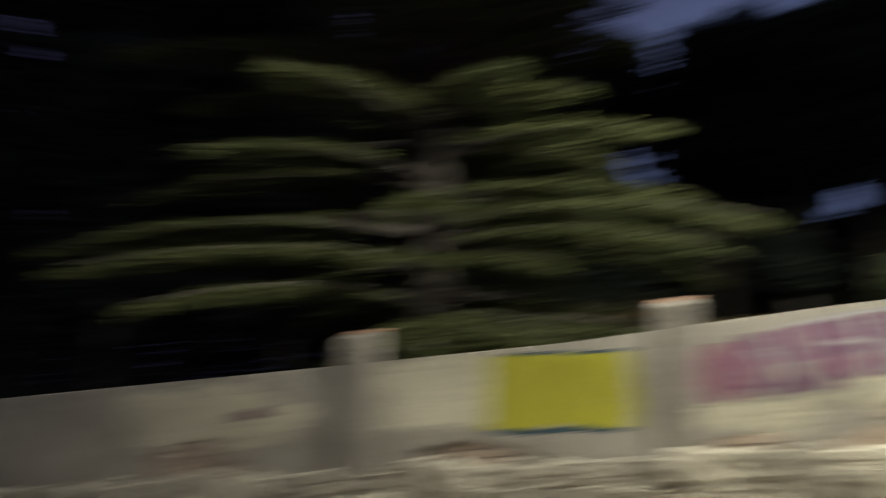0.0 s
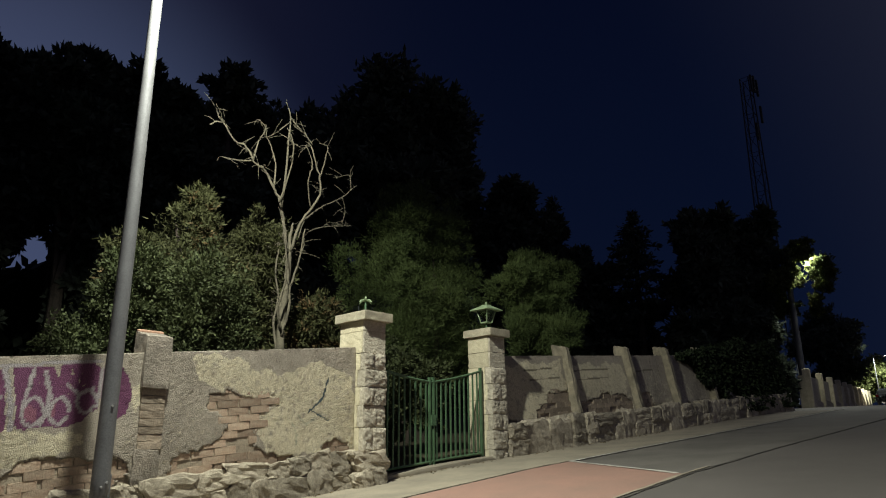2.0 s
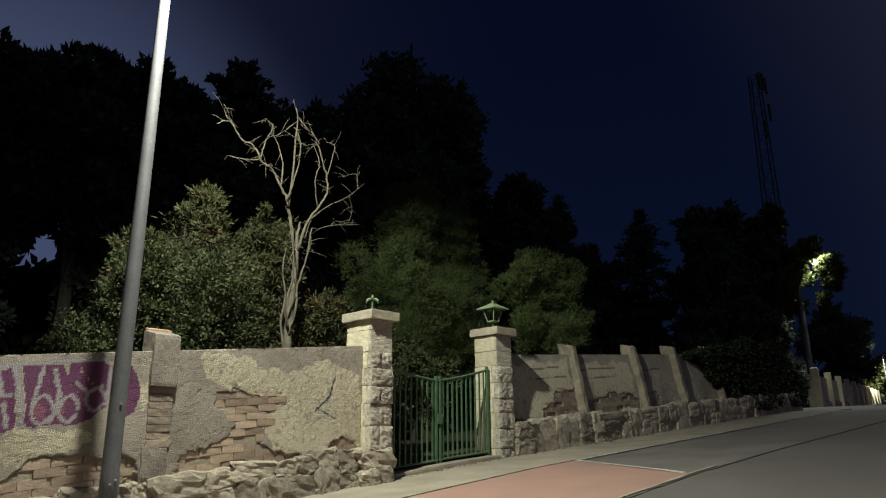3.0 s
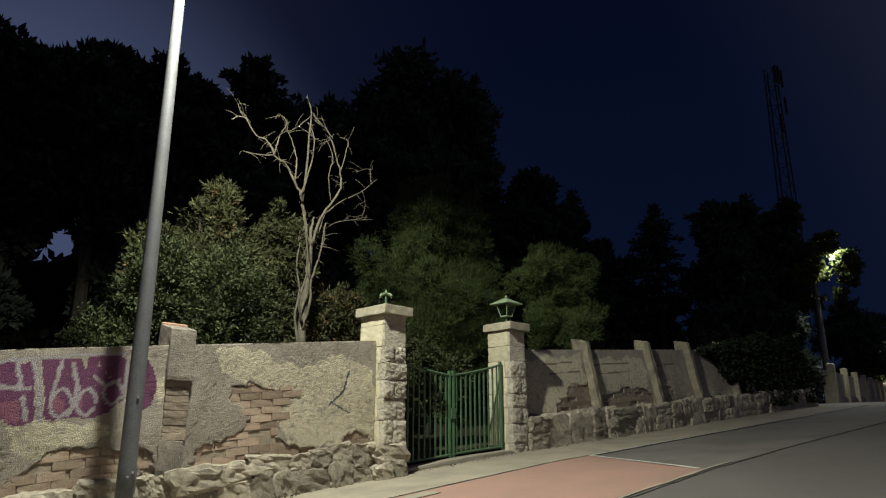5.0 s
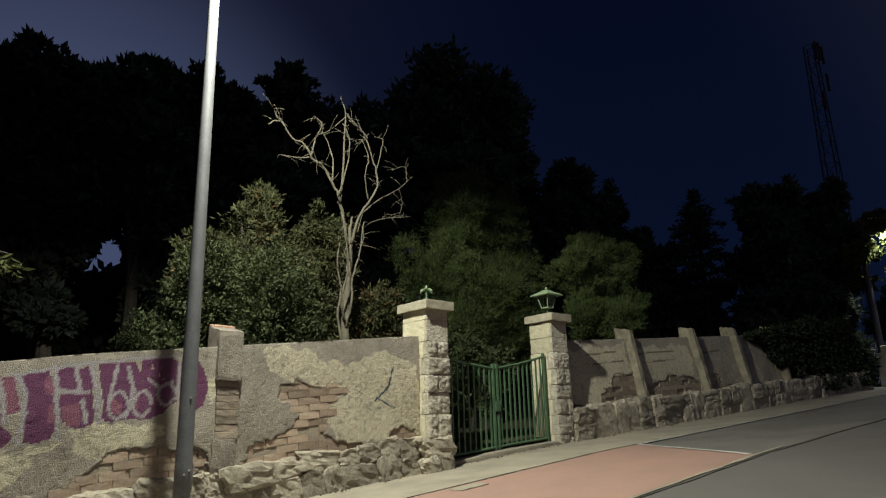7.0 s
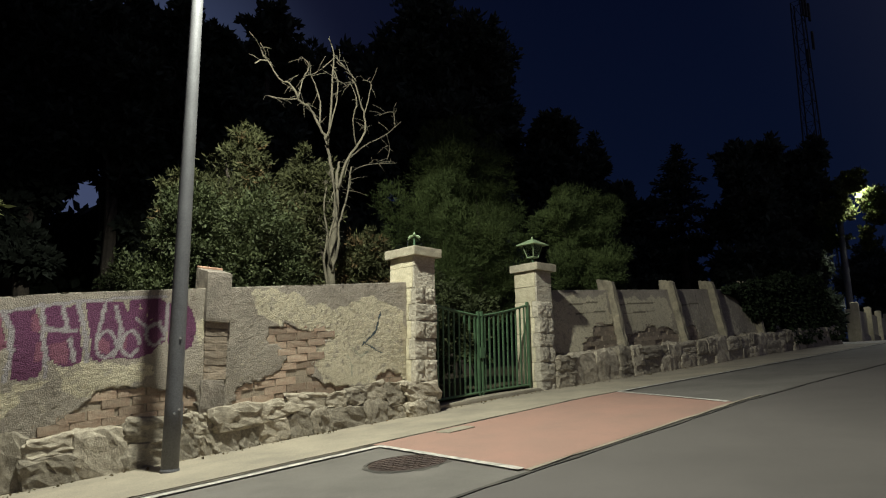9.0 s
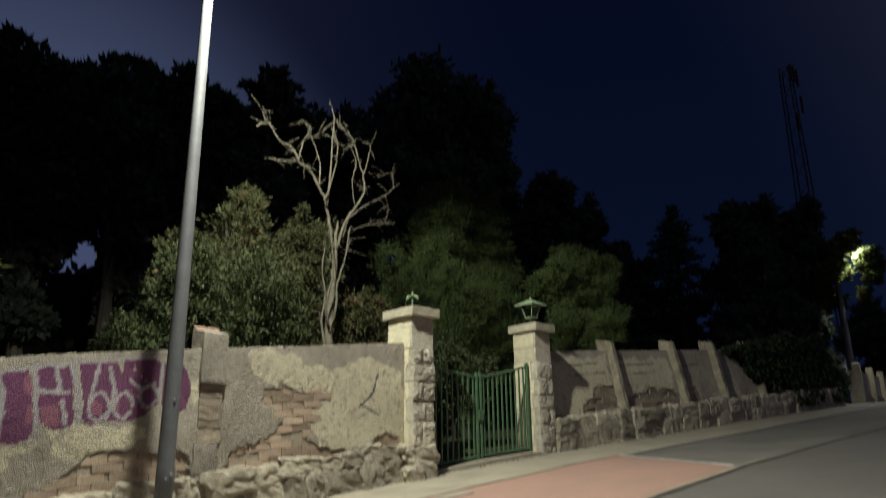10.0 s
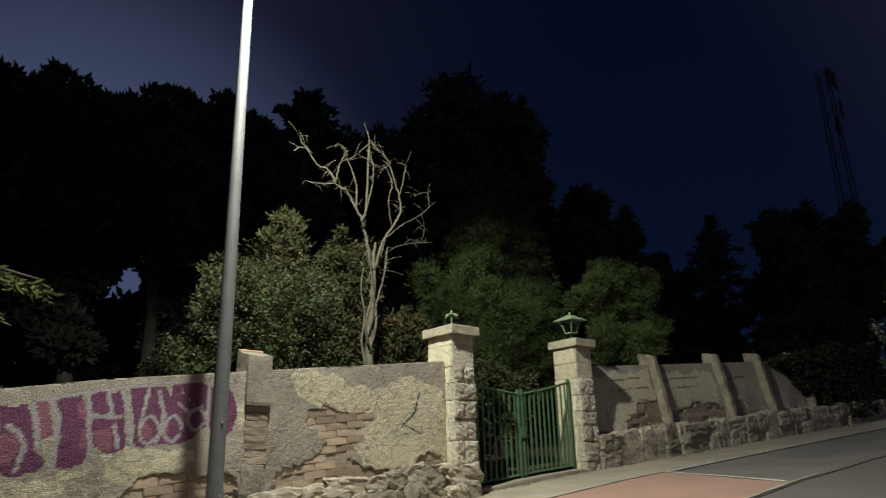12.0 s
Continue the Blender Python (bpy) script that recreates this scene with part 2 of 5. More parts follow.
def part(name, bm, material, parent=None, label="", smooth=False):
    """Links a bmesh as one mesh object, under a thing or a part."""
    me = bpy.data.meshes.new(name)
    bmesh.ops.recalc_face_normals(bm, faces=bm.faces)
    bm.to_mesh(me)
    bm.free()
    me.materials.append(material)
    if smooth:
        me.polygons.foreach_set("use_smooth", [True] * len(me.polygons))
    ob = new(name, me)
    if parent:
        ob.parent = parent
        ob.matrix_parent_inverse = parent.matrix_world.inverted()
    if label:
        ob["label"] = label
    return ob


def under(ob, parent):
    ob.parent = parent
    ob.matrix_parent_inverse = parent.matrix_basis.inverted()
    return ob


def empty(name, at=(0, 0, 0)):
    ob = new(name)
    ob.location = at
    ob.empty_display_size = 0.2
    bpy.context.view_layer.update()
    return ob


def box(bm, x0, x1, y0, y1, z0, z1, bevel=0.0):
    vs = [bm.verts.new((x, y, z)) for x in (x0, x1) for y in (y0, y1) for z in (z0, z1)]
    fs = [bm.faces.new([vs[i] for i in f]) for f in ((0, 1, 3, 2), (4, 6, 7, 5), (0, 4, 5, 1), (2, 3, 7, 6), (0, 2, 6, 4), (1, 5, 7, 3))]
    if bevel:
        bmesh.ops.bevel(bm, geom=list({e for f in fs for e in f.edges}), offset=bevel, segments=2, affect="EDGES")
    return vs


def tube(bm, pts, radii, sides=8):
    """A tapered limb along pts."""
    pts = [Vector(p) for p in pts]
    rings = []
    for i, p in enumerate(pts):
        d = (pts[min(i + 1, len(pts) - 1)] - pts[max(i - 1, 0)]).normalized()
        a = d.cross(Vector((0.31, 0.87, 0.39))).normalized()
        b = d.cross(a)
        r = radii[i]
        rings.append([bm.verts.new(p + (a * math.cos(k * math.tau / sides) + b * math.sin(k * math.tau / sides)) * r) for k in range(sides)])
    for u, v in zip(rings, rings[1:]):
        for k in range(sides):
            bm.faces.new((u[k], u[(k + 1) % sides], v[(k + 1) % sides], v[k]))
    bm.faces.new(rings[0][::-1])
    bm.faces.new(rings[-1])


def curve_pts(pts, steps=4, wob=0.0, rnd=None):
    """A smooth line through pts."""
    p = [Vector(q) for q in pts]
    out = []
    for i in range(len(p) - 1):
        a, b, c, d = p[max(i - 1, 0)], p[i], p[i + 1], p[min(i + 2, len(p) - 1)]
        for k in range(steps):
            t = k / steps
            q = 0.5 * ((2 * b) + (c - a) * t + (2 * a - 5 * b + 4 * c - d) * t * t + (3 * b - a - 3 * c + d) * t ** 3)
            if wob and rnd:
                q = q + Vector([rnd.uniform(-wob, wob) for _ in range(3)])
            out.append(q)
    return out + [p[-1]]


def taper(n, r0, r1):
    return [r0 + (r1 - r0) * i / max(n - 1, 1) for i in range(n)]


def leaf_object(name, pos, along, length, width, material, parent, rng):
    """Many small leaves as one crown: each a folded four-cornered blade."""
    n = len(pos)
    along = along / np.maximum(np.linalg.norm(along, axis=1, keepdims=True), 1e-6)
    side = np.cross(along, rng.normal(size=(n, 3)))
    side /= np.maximum(np.linalg.norm(side, axis=1, keepdims=True), 1e-6)
    ln = (length * rng.uniform(0.6, 1.3, n))[:, None]
    wd = (width * rng.uniform(0.6, 1.3, n))[:, None]
    v = np.empty((n, 4, 3), np.float32)
    v[:, 0] = pos
    v[:, 1] = pos + along * ln * 0.45 + side * wd * 0.5
    v[:, 2] = pos + along * ln
    v[:, 3] = pos + along * ln * 0.45 - side * wd * 0.5
    me = bpy.data.meshes.new(name)
    me.vertices.add(n * 4)
    me.loops.add(n * 4)
    me.polygons.add(n)
    me.vertices.foreach_set("co", v.ravel())
    me.loops.foreach_set("vertex_index", np.arange(n * 4, dtype=np.int32))
    me.polygons.foreach_set("loop_start", np.arange(0, n * 4, 4, dtype=np.int32))
    me.materials.append(material)
    me.update(calc_edges=True)
    ob = new(name, me)
    if parent:
        under(ob, parent)
    return ob


def crown_points(clumps, tufts, per, rng, spread=0.16, droop=0.0, shell=0.55):
    """Leaf places in tufts over uneven clumps, with gaps between them."""
    c = np.array(clumps, float)
    w = (c[:, 3] * c[:, 4] * c[:, 5]) ** (2 / 3)
    pick = rng.choice(len(c), tufts, p=w / w.sum())
    d = rng.normal(size=(tufts, 3))
    d /= np.linalg.norm(d, axis=1, keepdims=True)
    lump = 1 + 0.16 * np.sin(d[:, 0] * 5 + pick * 1.7) + 0.14 * np.sin(d[:, 1] * 6 + pick) + 0.12 * np.sin(d[:, 2] * 7 + pick * 2.3)
    r = rng.uniform(shell ** 2, 1, tufts) ** 0.5 * lump * rng.uniform(0.85, 1.1, tufts)
    cen = c[pick, :3] + d * r[:, None] * c[pick, 3:6]
    size = (spread * c[pick, 3:6].min(axis=1))[:, None]
    pos = np.repeat(cen, per, axis=0) + rng.normal(size=(tufts * per, 3)) * np.repeat(size, per, axis=0) * np.array([1, 1, 0.7])
    out = np.repeat(d, per, axis=0) + rng.normal(size=(tufts * per, 3)) * 0.8
    out[:, 2] += 0.25 - droop
    return pos, out


def burst(clumps, seed, n=7, f=0.42):
    """Breaks smooth clumps up into smaller ones on their surface."""
    rng = np.random.default_rng(seed)
    out = []
    for c in clumps:
        c = np.array(c, float)
        out.append(tuple(np.concatenate([c[:3], c[3:] * 0.62])))
        for _ in range(n):
            d = rng.normal(size=3)
            d[2] = d[2] * 0.8 + 0.25
            d /= np.linalg.norm(d)
            out.append(tuple(np.concatenate([c[:3] + d * c[3:] * rng.uniform(0.62, 0.95), c[3:] * f * rng.uniform(0.6, 1.25)])))
    return out


def strip(name, x0, x1, ya, yb, dz, material, kind="structure", label="", step=0.5, thick=0.05, wob=0.0, parent=None, z_of=None):
    """A band of paving that follows the slope, from ya(x) to yb(x)."""
    n = max(int((x1 - x0) / step), 1)
    rnd = random.Random(name)
    verts, faces = [], []
    for i in range(n + 1):
        x = x0 + (x1 - x0) * i / n
        a, b = ya(x) + rnd.uniform(-wob, wob), yb(x) + rnd.uniform(-wob, wob)
        z = (z_of or gz)(x) + dz
        verts += [(x, a, z - thick), (x, a, z), (x, b, z), (x, b, z - thick)]
    for i in range(n):
        k = 4 * i
        faces += [(k + j, k + j + 4, k + j + 5, k + j + 1) for j in range(3)]
    faces += [(0, 1, 2, 3), (4 * n + 3, 4 * n + 2, 4 * n + 1, 4 * n)]
    ob = new(name, data_of(name, verts, faces, material))
    if parent:
        under(ob, parent)
    else:
        tagged(ob, label, name.split("_")[0], kind=kind)
    return ob

# ---- ground, road, pavement ----


def ground_sheet():
    xs = sorted(set(list(np.linspace(-40, 60, 101)) + [-900, -400, -120, -80, 75, 90, 110, 130, 200, 300, 700, 1500]))
    ys = [-1200, -300, -60, -20, -8, 0, 4, 8, 12, 30, 80, 300, 1200]
    verts = [(x, y, gz(x)) for x in xs for y in ys]
    m = len(ys)
    faces = [(i * m + j, (i + 1) * m + j, (i + 1) * m + j + 1, i * m + j + 1) for i in range(len(xs) - 1) for j in range(m - 1)]
    ob = new("ground", data_of("ground", verts, faces, M["asphalt"]))
    tagged(ob, "worn grey asphalt road climbing beside a garden wall", "road", kind="structure")


ground_sheet()
edge_y = lambda x: 4.10 + 0.03 * (x - 4.0) if x < 12 else 4.34
strip("parking_lane", -20, 25, edge_y, lambda x: 6.82, 0.006, M["lane"], label="lighter grey asphalt parking lane along the pavement")
strip("pavement", -20, 25.5, lambda x: 6.80, lambda x: 8.60, 0.022, M["pave"], label="pale concrete pavement strip at the foot of the wall", wob=0.012, step=0.35)
strip("pavement_joint", -20, 25, lambda x: 6.755, lambda x: 6.80, 0.012, M["joint"], label="dirt-filled joint beside the pavement", wob=0.014, step=0.25)
strip("gutter_joint", -20, 25, lambda x: edge_y(x) - 0.05, lambda x: edge_y(x), 0.009, M["crack"], label="dark tarred joint between road and parking lane", wob=0.014, step=0.3)
strip("gutter_edge", 4.6, 9.6, lambda x: edge_y(x) + 0.004, lambda x: edge_y(x) + 0.05, 0.019, M["pave"], label="thin worn pale edge line along the red bay", wob=0.018, step=0.3)


def bay():
    """The red parking bay with its slanted ends."""
    verts, faces, n = [], [], 24
    for i in range(n + 1):
        f = i / n
        a = Vector((4.60 + (8.80 - 4.60) * f, 0))
        b = Vector((4.93 + (9.90 - 4.93) * f, 0))
        ya = edge_y(a.x) + 0.052
        verts += [(a.x, ya, gz(a.x) + 0.017), (b.x, 6.752, gz(b.x) + 0.017)]
    faces = [(2 * i, 2 * i + 2, 2 * i + 3, 2 * i + 1) for i in range(n)]
    tagged(new("parking_bay", data_of("parking_bay", verts, faces, M["red"])), "faded red painted parking bay on the asphalt", "parking bay", kind="structure")


bay()


def slanted_line(name, p, q, w, label):
    rnd = random.Random(name)
    n = 14
    d = (Vector(q) - Vector(p)).normalized()
    s = Vector((-d.y, d.x)) * w / 2
    verts = []
    for i in range(n + 1):
        c = Vector(p).lerp(Vector(q), i / n)
        for sg in (-1, 1):
            e = c + s * sg * rnd.uniform(0.82, 1.12)
            verts.append((e.x, e.y, gz(e.x) + 0.023))
    faces = [(2 * i, 2 * i + 1, 2 * i + 3, 2 * i + 2) for i in range(n)]
    tagged(new(name, data_of(name, verts, faces, M["line"])), label, "road marking", kind="structure")


slanted_line("line_marking", (4.90, 6.56), (4.59, 4.2), 0.085, "worn white cross line at the end of the bay")
slanted_line("line_marking", (9.92, 6.74), (8.79, 4.36), 0.085, "worn white cross line at the end of the bay")
slanted_line("line_marking", (-19.0, 6.56), (4.94, 6.57), 0.095, "worn white line along the parking lane")
slanted_line("line_marking", (9.92, 6.74), (24.0, 6.70), 0.085, "worn white line along the parking lane")


def garden():
    xs, ys = np.linspace(-60, 70, 66), np.linspace(8.6, 70, 32)
    rng = np.random.default_rng(3)
    verts = [(x, y, gz(x) + 0.12 + rng.uniform(-0.06, 0.10) + 0.012 * (y - 8.6)) for x in xs for y in ys]
    m = len(ys)
    faces = [(i * m + j, (i + 1) * m + j, (i + 1) * m + j + 1, i * m + j + 1) for i in range(len(xs) - 1) for j in range(m - 1)]
    keep = [f for f in faces if not (verts[f[0]][0] > 24.0 and verts[f[0]][1] < verts[f[0]][0] * 0.19 + 6)]
    tagged(new("garden_ground", data_of("garden_ground", verts, keep, M["soil"], True)), "dark earth and litter of the overgrown garden", "garden ground", kind="structure")


garden()

# ---- garden wall, lower stretch ----


def inside(poly, x, z):
    """Which of the places (x, z) lie inside poly."""
    hit = np.zeros(x.shape, bool)
    for (x0, z0), (x1, z1) in zip(poly, poly[1:] + poly[:1]):
        if z0 != z1:
            hit ^= ((z0 > z) != (z1 > z)) & (x < (x1 - x0) * (z - z0) / (z1 - z0) + x0)
    return hit


def near(line, x, z):
    """The distance of the places (x, z) from a line."""
    best = np.full(x.shape, 9.0)
    for (x0, z0), (x1, z1) in zip(line, line[1:]):
        dx, dz = x1 - x0, z1 - z0
        t = np.clip(((x - x0) * dx + (z - z0) * dz) / (dx * dx + dz * dz), 0, 1)
        best = np.minimum(best, np.hypot(x - x0 - t * dx, z - z0 - t * dz))
    return best


def wavy(x, z, k, a):
    """A smooth wander, to roughen outlines."""
    return a * (np.sin(x * 9.1 * k + 2.0 * np.sin(z * 7.3 * k)) + 0.7 * np.sin(z * 12.7 * k + 1.7 * np.sin(x * 15.1 * k)) + 0.5 * np.sin((x + z) * 31.0 * k))


# places where the coat has fallen off: (x, height over the pavement)
FALLEN = [
    [(4.45, 1.32), (4.50, 1.47), (4.70, 1.51), (4.91, 1.40), (5.33, 1.40), (5.38, 1.29), (5.15, 1.21), (5.10, 1.01), (5.16, 0.78), (5.36, 0.62), (5.75, 0.61),
     (5.80, 0.50), (5.36, 0.40), (4.01, 0.40), (4.02, 0.60), (4.08, 0.76), (4.40, 0.82), (4.66, 0.92), (4.79, 1.05), (4.65, 1.21)],
    [(6.22, 0.45), (6.24, 0.66), (6.47, 0.75), (6.73, 0.61), (6.70, 0.45)],
    [(3.50, 0.63), (3.62, 0.50), (3.50, 0.40), (3.30, 0.42)],
    [(1.90, 0.40), (1.97, 0.54), (2.12, 0.64), (2.30, 0.79), (2.40, 0.88), (2.64, 0.91), (2.84, 0.92), (3.14, 0.85), (3.46, 0.79), (3.52, 0.67), (3.38, 0.62), (3.30, 0.40)],
    [(0.55, 0.40), (0.62, 0.66), (0.95, 0.72), (1.25, 0.60), (1.30, 0.40)],
    [(-2.9, 0.40), (-2.7, 0.74), (-2.1, 0.82), (-1.5, 0.66), (-1.2, 0.40)],
    [(-6.6, 0.40), (-6.3, 0.95), (-5.7, 1.05), (-5.2, 0.70), (-5.0, 0.40)],
]
CREAM = [
    [(4.2, 2.01), (4.8, 1.97), (5.01, 1.79), (5.33, 1.7), (5.43, 1.44), (4.95, 1.41), (4.72, 1.54), (4.24, 1.67)],
    [(5.0, 1.66), (5.5, 1.76), (6.0, 1.84), (6.79, 1.62), (6.82, 0.50), (5.35, 0.55), (5.15, 1.09), (5.42, 1.30)],
    [(1.99, 1.24), (2.95, 1.18), (2.96, 0.98), (2.35, 0.90), (2.0, 1.0)],
    [(3.46, 1.69), (3.64, 1.68), (3.62, 1.37), (3.45, 1.29)],
    [(0.2, 1.15), (1.2, 1.05), (1.9, 1.1), (1.5, 0.7), (0.4, 0.8)],
    [(-3.3, 1.85), (-1.8, 1.9), (-1.9, 1.0), (-3.2, 1.05)],
    [(-7.0, 1.7), (-5.2, 1.75), (-4.2, 1.3), (-4.6, 0.9), (-6.8, 1.0)],
]
PURPLE, PINK, WHITE, YELLOW, INK = (0.135, 0.036, 0.098), (0.245, 0.088, 0.135), (0.36, 0.325, 0.325), (0.40, 0.36, 0.020), (0.03, 0.06, 0.08)
FILLS = [
    (PURPLE, [(0.98, 1.80), (1.24, 1.80), (1.31, 1.60), (1.37, 1.32), (1.48, 1.22), (1.42, 1.12), (1.16, 1.10), (0.98, 1.25)]),
    (PINK, [(0.50, 1.60), (0.60, 1.72), (0.85, 1.72), (0.97, 1.55), (0.95, 1.20), (0.80, 1.05), (0.60, 1.10), (0.48, 1.30)]),
    (PINK, [(1.06, 1.52), (1.18, 1.50), (1.22, 1.36), (1.16, 1.22), (1.04, 1.26)]),
    (PINK, [(1.31, 1.83), (1.44, 1.82), (1.51, 1.47), (1.38, 1.43)]),
    (PURPLE, [(1.49, 1.83), (1.59, 1.87), (1.75, 1.87), (1.78, 1.64), (1.85, 1.49), (1.87, 1.28), (1.83, 1.15), (1.68, 1.11), (1.57, 1.16), (1.56, 1.47)]),
    (PINK, [(1.70, 1.82), (1.78, 1.80), (1.80, 1.62), (1.73, 1.62)]),
    (PINK, [(1.76, 1.50), (1.88, 1.50), (1.90, 1.32), (1.78, 1.30)]),
    (PURPLE, [(1.83, 1.88), (2.15, 1.88), (2.24, 1.26), (2.04, 1.21), (1.9, 1.31)]),
    (PINK, [(1.90, 1.48), (2.08, 1.50), (2.08, 1.24), (1.94, 1.26)]),
    (PURPLE, [(2.23, 1.91), (2.63, 1.91), (2.71, 1.72), (2.8, 1.46), (2.75, 1.24), (2.33, 1.26)]),
    (PINK, [(2.40, 1.52), (2.52, 1.46), (2.50, 1.32), (2.40, 1.34)]),
    (PINK, [(2.62, 1.52), (2.74, 1.50), (2.72, 1.36), (2.64, 1.34)]),
    (PURPLE, [(2.7, 1.91), (2.92, 1.97), (3.1, 1.88), (3.13, 1.42), (2.94, 1.28), (2.69, 1.22)]),
    (PURPLE, [(3.12, 1.86), (3.34, 1.86), (3.46, 1.72), (3.5, 1.51), (3.44, 1.32), (3.30, 1.24), (3.14, 1.40)]),
    (YELLOW, [(-1.90, 1.78), (-1.6, 1.82), (-0.26, 1.72), (-0.20, 1.10), (-0.24, 0.84), (-0.9, 0.88), (-1.1, 0.98), (-1.35, 0.86), (-1.90, 0.92)]),
    (INK, [(-1.70, 1.83), (-0.26, 1.74), (-0.26, 1.70), (-1.70, 1.79)]),
    (INK, [(-1.85, 0.95), (-1.3, 0.90), (-0.95, 0.93), (-0.30, 0.86), (-0.30, 0.80), (-1.0, 0.86), (-1.3, 0.83), (-1.85, 0.88)]),
    (PURPLE, [(-5.3, 1.35), (-4.9, 1.42), (-4.8, 1.28), (-5.2, 1.24)]),
]
loop = lambda x, z, a, b: [(x + a * math.cos(k * math.tau / 12), z + b * math.sin(k * math.tau / 12)) for k in range(12)]
TEAL = (0.20, 0.25, 0.20)
STROKES = [
    (WHITE, 0.034, [(1.09, 1.60), (1.20, 1.53), (1.26, 1.39), (1.22, 1.17)]), (WHITE, 0.036, [(1.29, 1.80), (1.34, 1.60), (1.39, 1.37)]),
    (WHITE, 0.036, [(1.46, 1.82), (1.54, 1.64), (1.55, 1.36), (1.52, 1.13)]), (WHITE, 0.030, [(1.80, 1.91), (1.84, 1.55), (1.90, 1.14)]),
    (WHITE, 0.032, [(1.83, 1.64), (2.15, 1.60)]), (WHITE, 0.030, [(2.01, 1.87), (2.06, 1.61)]), (WHITE, 0.030, [(2.10, 1.52), (2.15, 1.28)]),
    (WHITE, 0.036, [(2.16, 1.88), (2.25, 1.57), (2.28, 1.26)]), (WHITE, 0.028, [(2.44, 1.88), (2.38, 1.60), (2.37, 1.40)]), (WHITE, 0.026, loop(2.47, 1.43, 0.10, 0.15)), (WHITE, 0.026, loop(2.73, 1.42, 0.10, 0.14)), (WHITE, 0.024, loop(3.00, 1.50, 0.10, 0.12)),
    (WHITE, 0.028, [(2.54, 1.85), (2.63, 1.59), (2.56, 1.29)]), (WHITE, 0.022, [(2.78, 1.70), (2.92, 1.58), (3.05, 1.64)]), (WHITE, 0.024, [(3.14, 1.86), (3.12, 1.44)]),
    (WHITE, 0.026, [(1.40, 1.84), (2.10, 1.92), (2.60, 1.94), (3.10, 1.94)]), (WHITE, 0.030, [(0.96, 1.78), (1.02, 1.50), (0.98, 1.16)]),
    (INK, 0.021, [(6.30, 1.61), (6.22, 1.32), (5.98, 1.14)]), (INK, 0.021, [(6.00, 1.18), (6.33, 1.00)]), (TEAL, 0.030, [(5.80, 1.12), (5.95, 0.98), (6.10, 1.06)]), (TEAL, 0.024, [(5.72, 1.02), (5.80, 0.86), (5.78, 0.72)]),
]


def coat(name, x0, x1, top, fallen, cream, fills, strokes, y_of, parent, step=0.02, low=0.42, seed=1, warm=0.22):
    """The rough coat on a wall's face: a thick sheet with ragged holes."""
    rng = np.random.default_rng(seed)
    nx = int((x1 - x0) / step)
    hmax = 2.3
    nz = int((hmax - low) / step)
    gxs, ghs = np.meshgrid(np.linspace(x0, x1, nx + 1), np.linspace(low, hmax, nz + 1), indexing="ij")
    base = np.interp(gxs, GX, GZ)
    height = np.array([top(x) - gz(x) for x in gxs[:, 0]])[:, None]
    hh = np.minimum(ghs, height)
    rx, rz = gxs + wavy(gxs, hh, 1.0, 0.016) + wavy(gxs, hh, 2.7, 0.010), hh + wavy(hh, gxs, 1.1, 0.016) + wavy(hh, gxs, 3.1, 0.008)
    gone = np.zeros(gxs.shape, bool)
    for poly in fallen:
        gone |= inside(poly, rx, rz)
    ragged = low + 0.07 + 0.05 * np.sin(gxs * 3.1) + 0.04 * np.sin(gxs * 8.3 + 1) + 0.02 * np.sin(gxs * 21)
    gone |= hh < ragged
    depth = 0.008 * (np.sin(gxs * 2.1 + 1.3 * np.sin(hh * 3)) + np.sin(hh * 4.7 + gxs)) + rng.normal(0, 0.0028, gxs.shape)
    dist_top = height - hh
    y = np.array([[y_of(x, h) for h in row] for x, row in zip(gxs[:, 0], hh)]) - depth
    jx = rng.uniform(-0.3, 0.3, gxs.shape) * step
    jz = rng.uniform(-0.3, 0.3, gxs.shape) * step * (dist_top > 1e-6)
    front = np.stack([gxs + jx, y, base + hh + jz], -1)
    back = front.copy()
    back[..., 1] = y + depth + 0.036
    cell = ~(gone[:-1, :-1] | gone[1:, 1:] | gone[1:, :-1] | gone[:-1, 1:]) & (ghs[:-1, :-1] < height[:-1] - 1e-4)
    idx = np.arange((nx + 1) * (nz + 1)).reshape(nx + 1, nz + 1)
    off = idx.size
    a, b, c, d = idx[:-1, :-1], idx[1:, :-1], idx[1:, 1:], idx[:-1, 1:]
    faces = [np.stack([a, b, c, d], -1)[cell]]
    pad = np.pad(cell, 1)
    left, right, lower, upper = ~pad[:-2, 1:-1] & cell, ~pad[2:, 1:-1] & cell, ~pad[1:-1, :-2] & cell, ~pad[1:-1, 2:] & cell
    for mask, p, q in ((left, d, a), (right, b, c), (lower, a, b), (upper, c, d)):
        faces.append(np.stack([q, p, p + off, q + off], -1)[mask])
    faces = np.concatenate(faces)
    used = np.unique(faces)
    new_index = np.zeros(2 * off, np.int64)
    new_index[used] = np.arange(len(used))
    me = bpy.data.meshes.new(name)
    verts = np.concatenate([front.reshape(-1, 3), back.reshape(-1, 3)])[used]
    me.vertices.add(len(verts))
    me.vertices.foreach_set("co", verts.astype(np.float32).ravel())
    me.loops.add(faces.size)
    me.polygons.add(len(faces))
    me.loops.foreach_set("vertex_index", new_index[faces].astype(np.int32).ravel())
    me.polygons.foreach_set("loop_start", np.arange(0, faces.size, 4, dtype=np.int32))
    me.update(calc_edges=True)
    me.materials.append(M["plaster"])
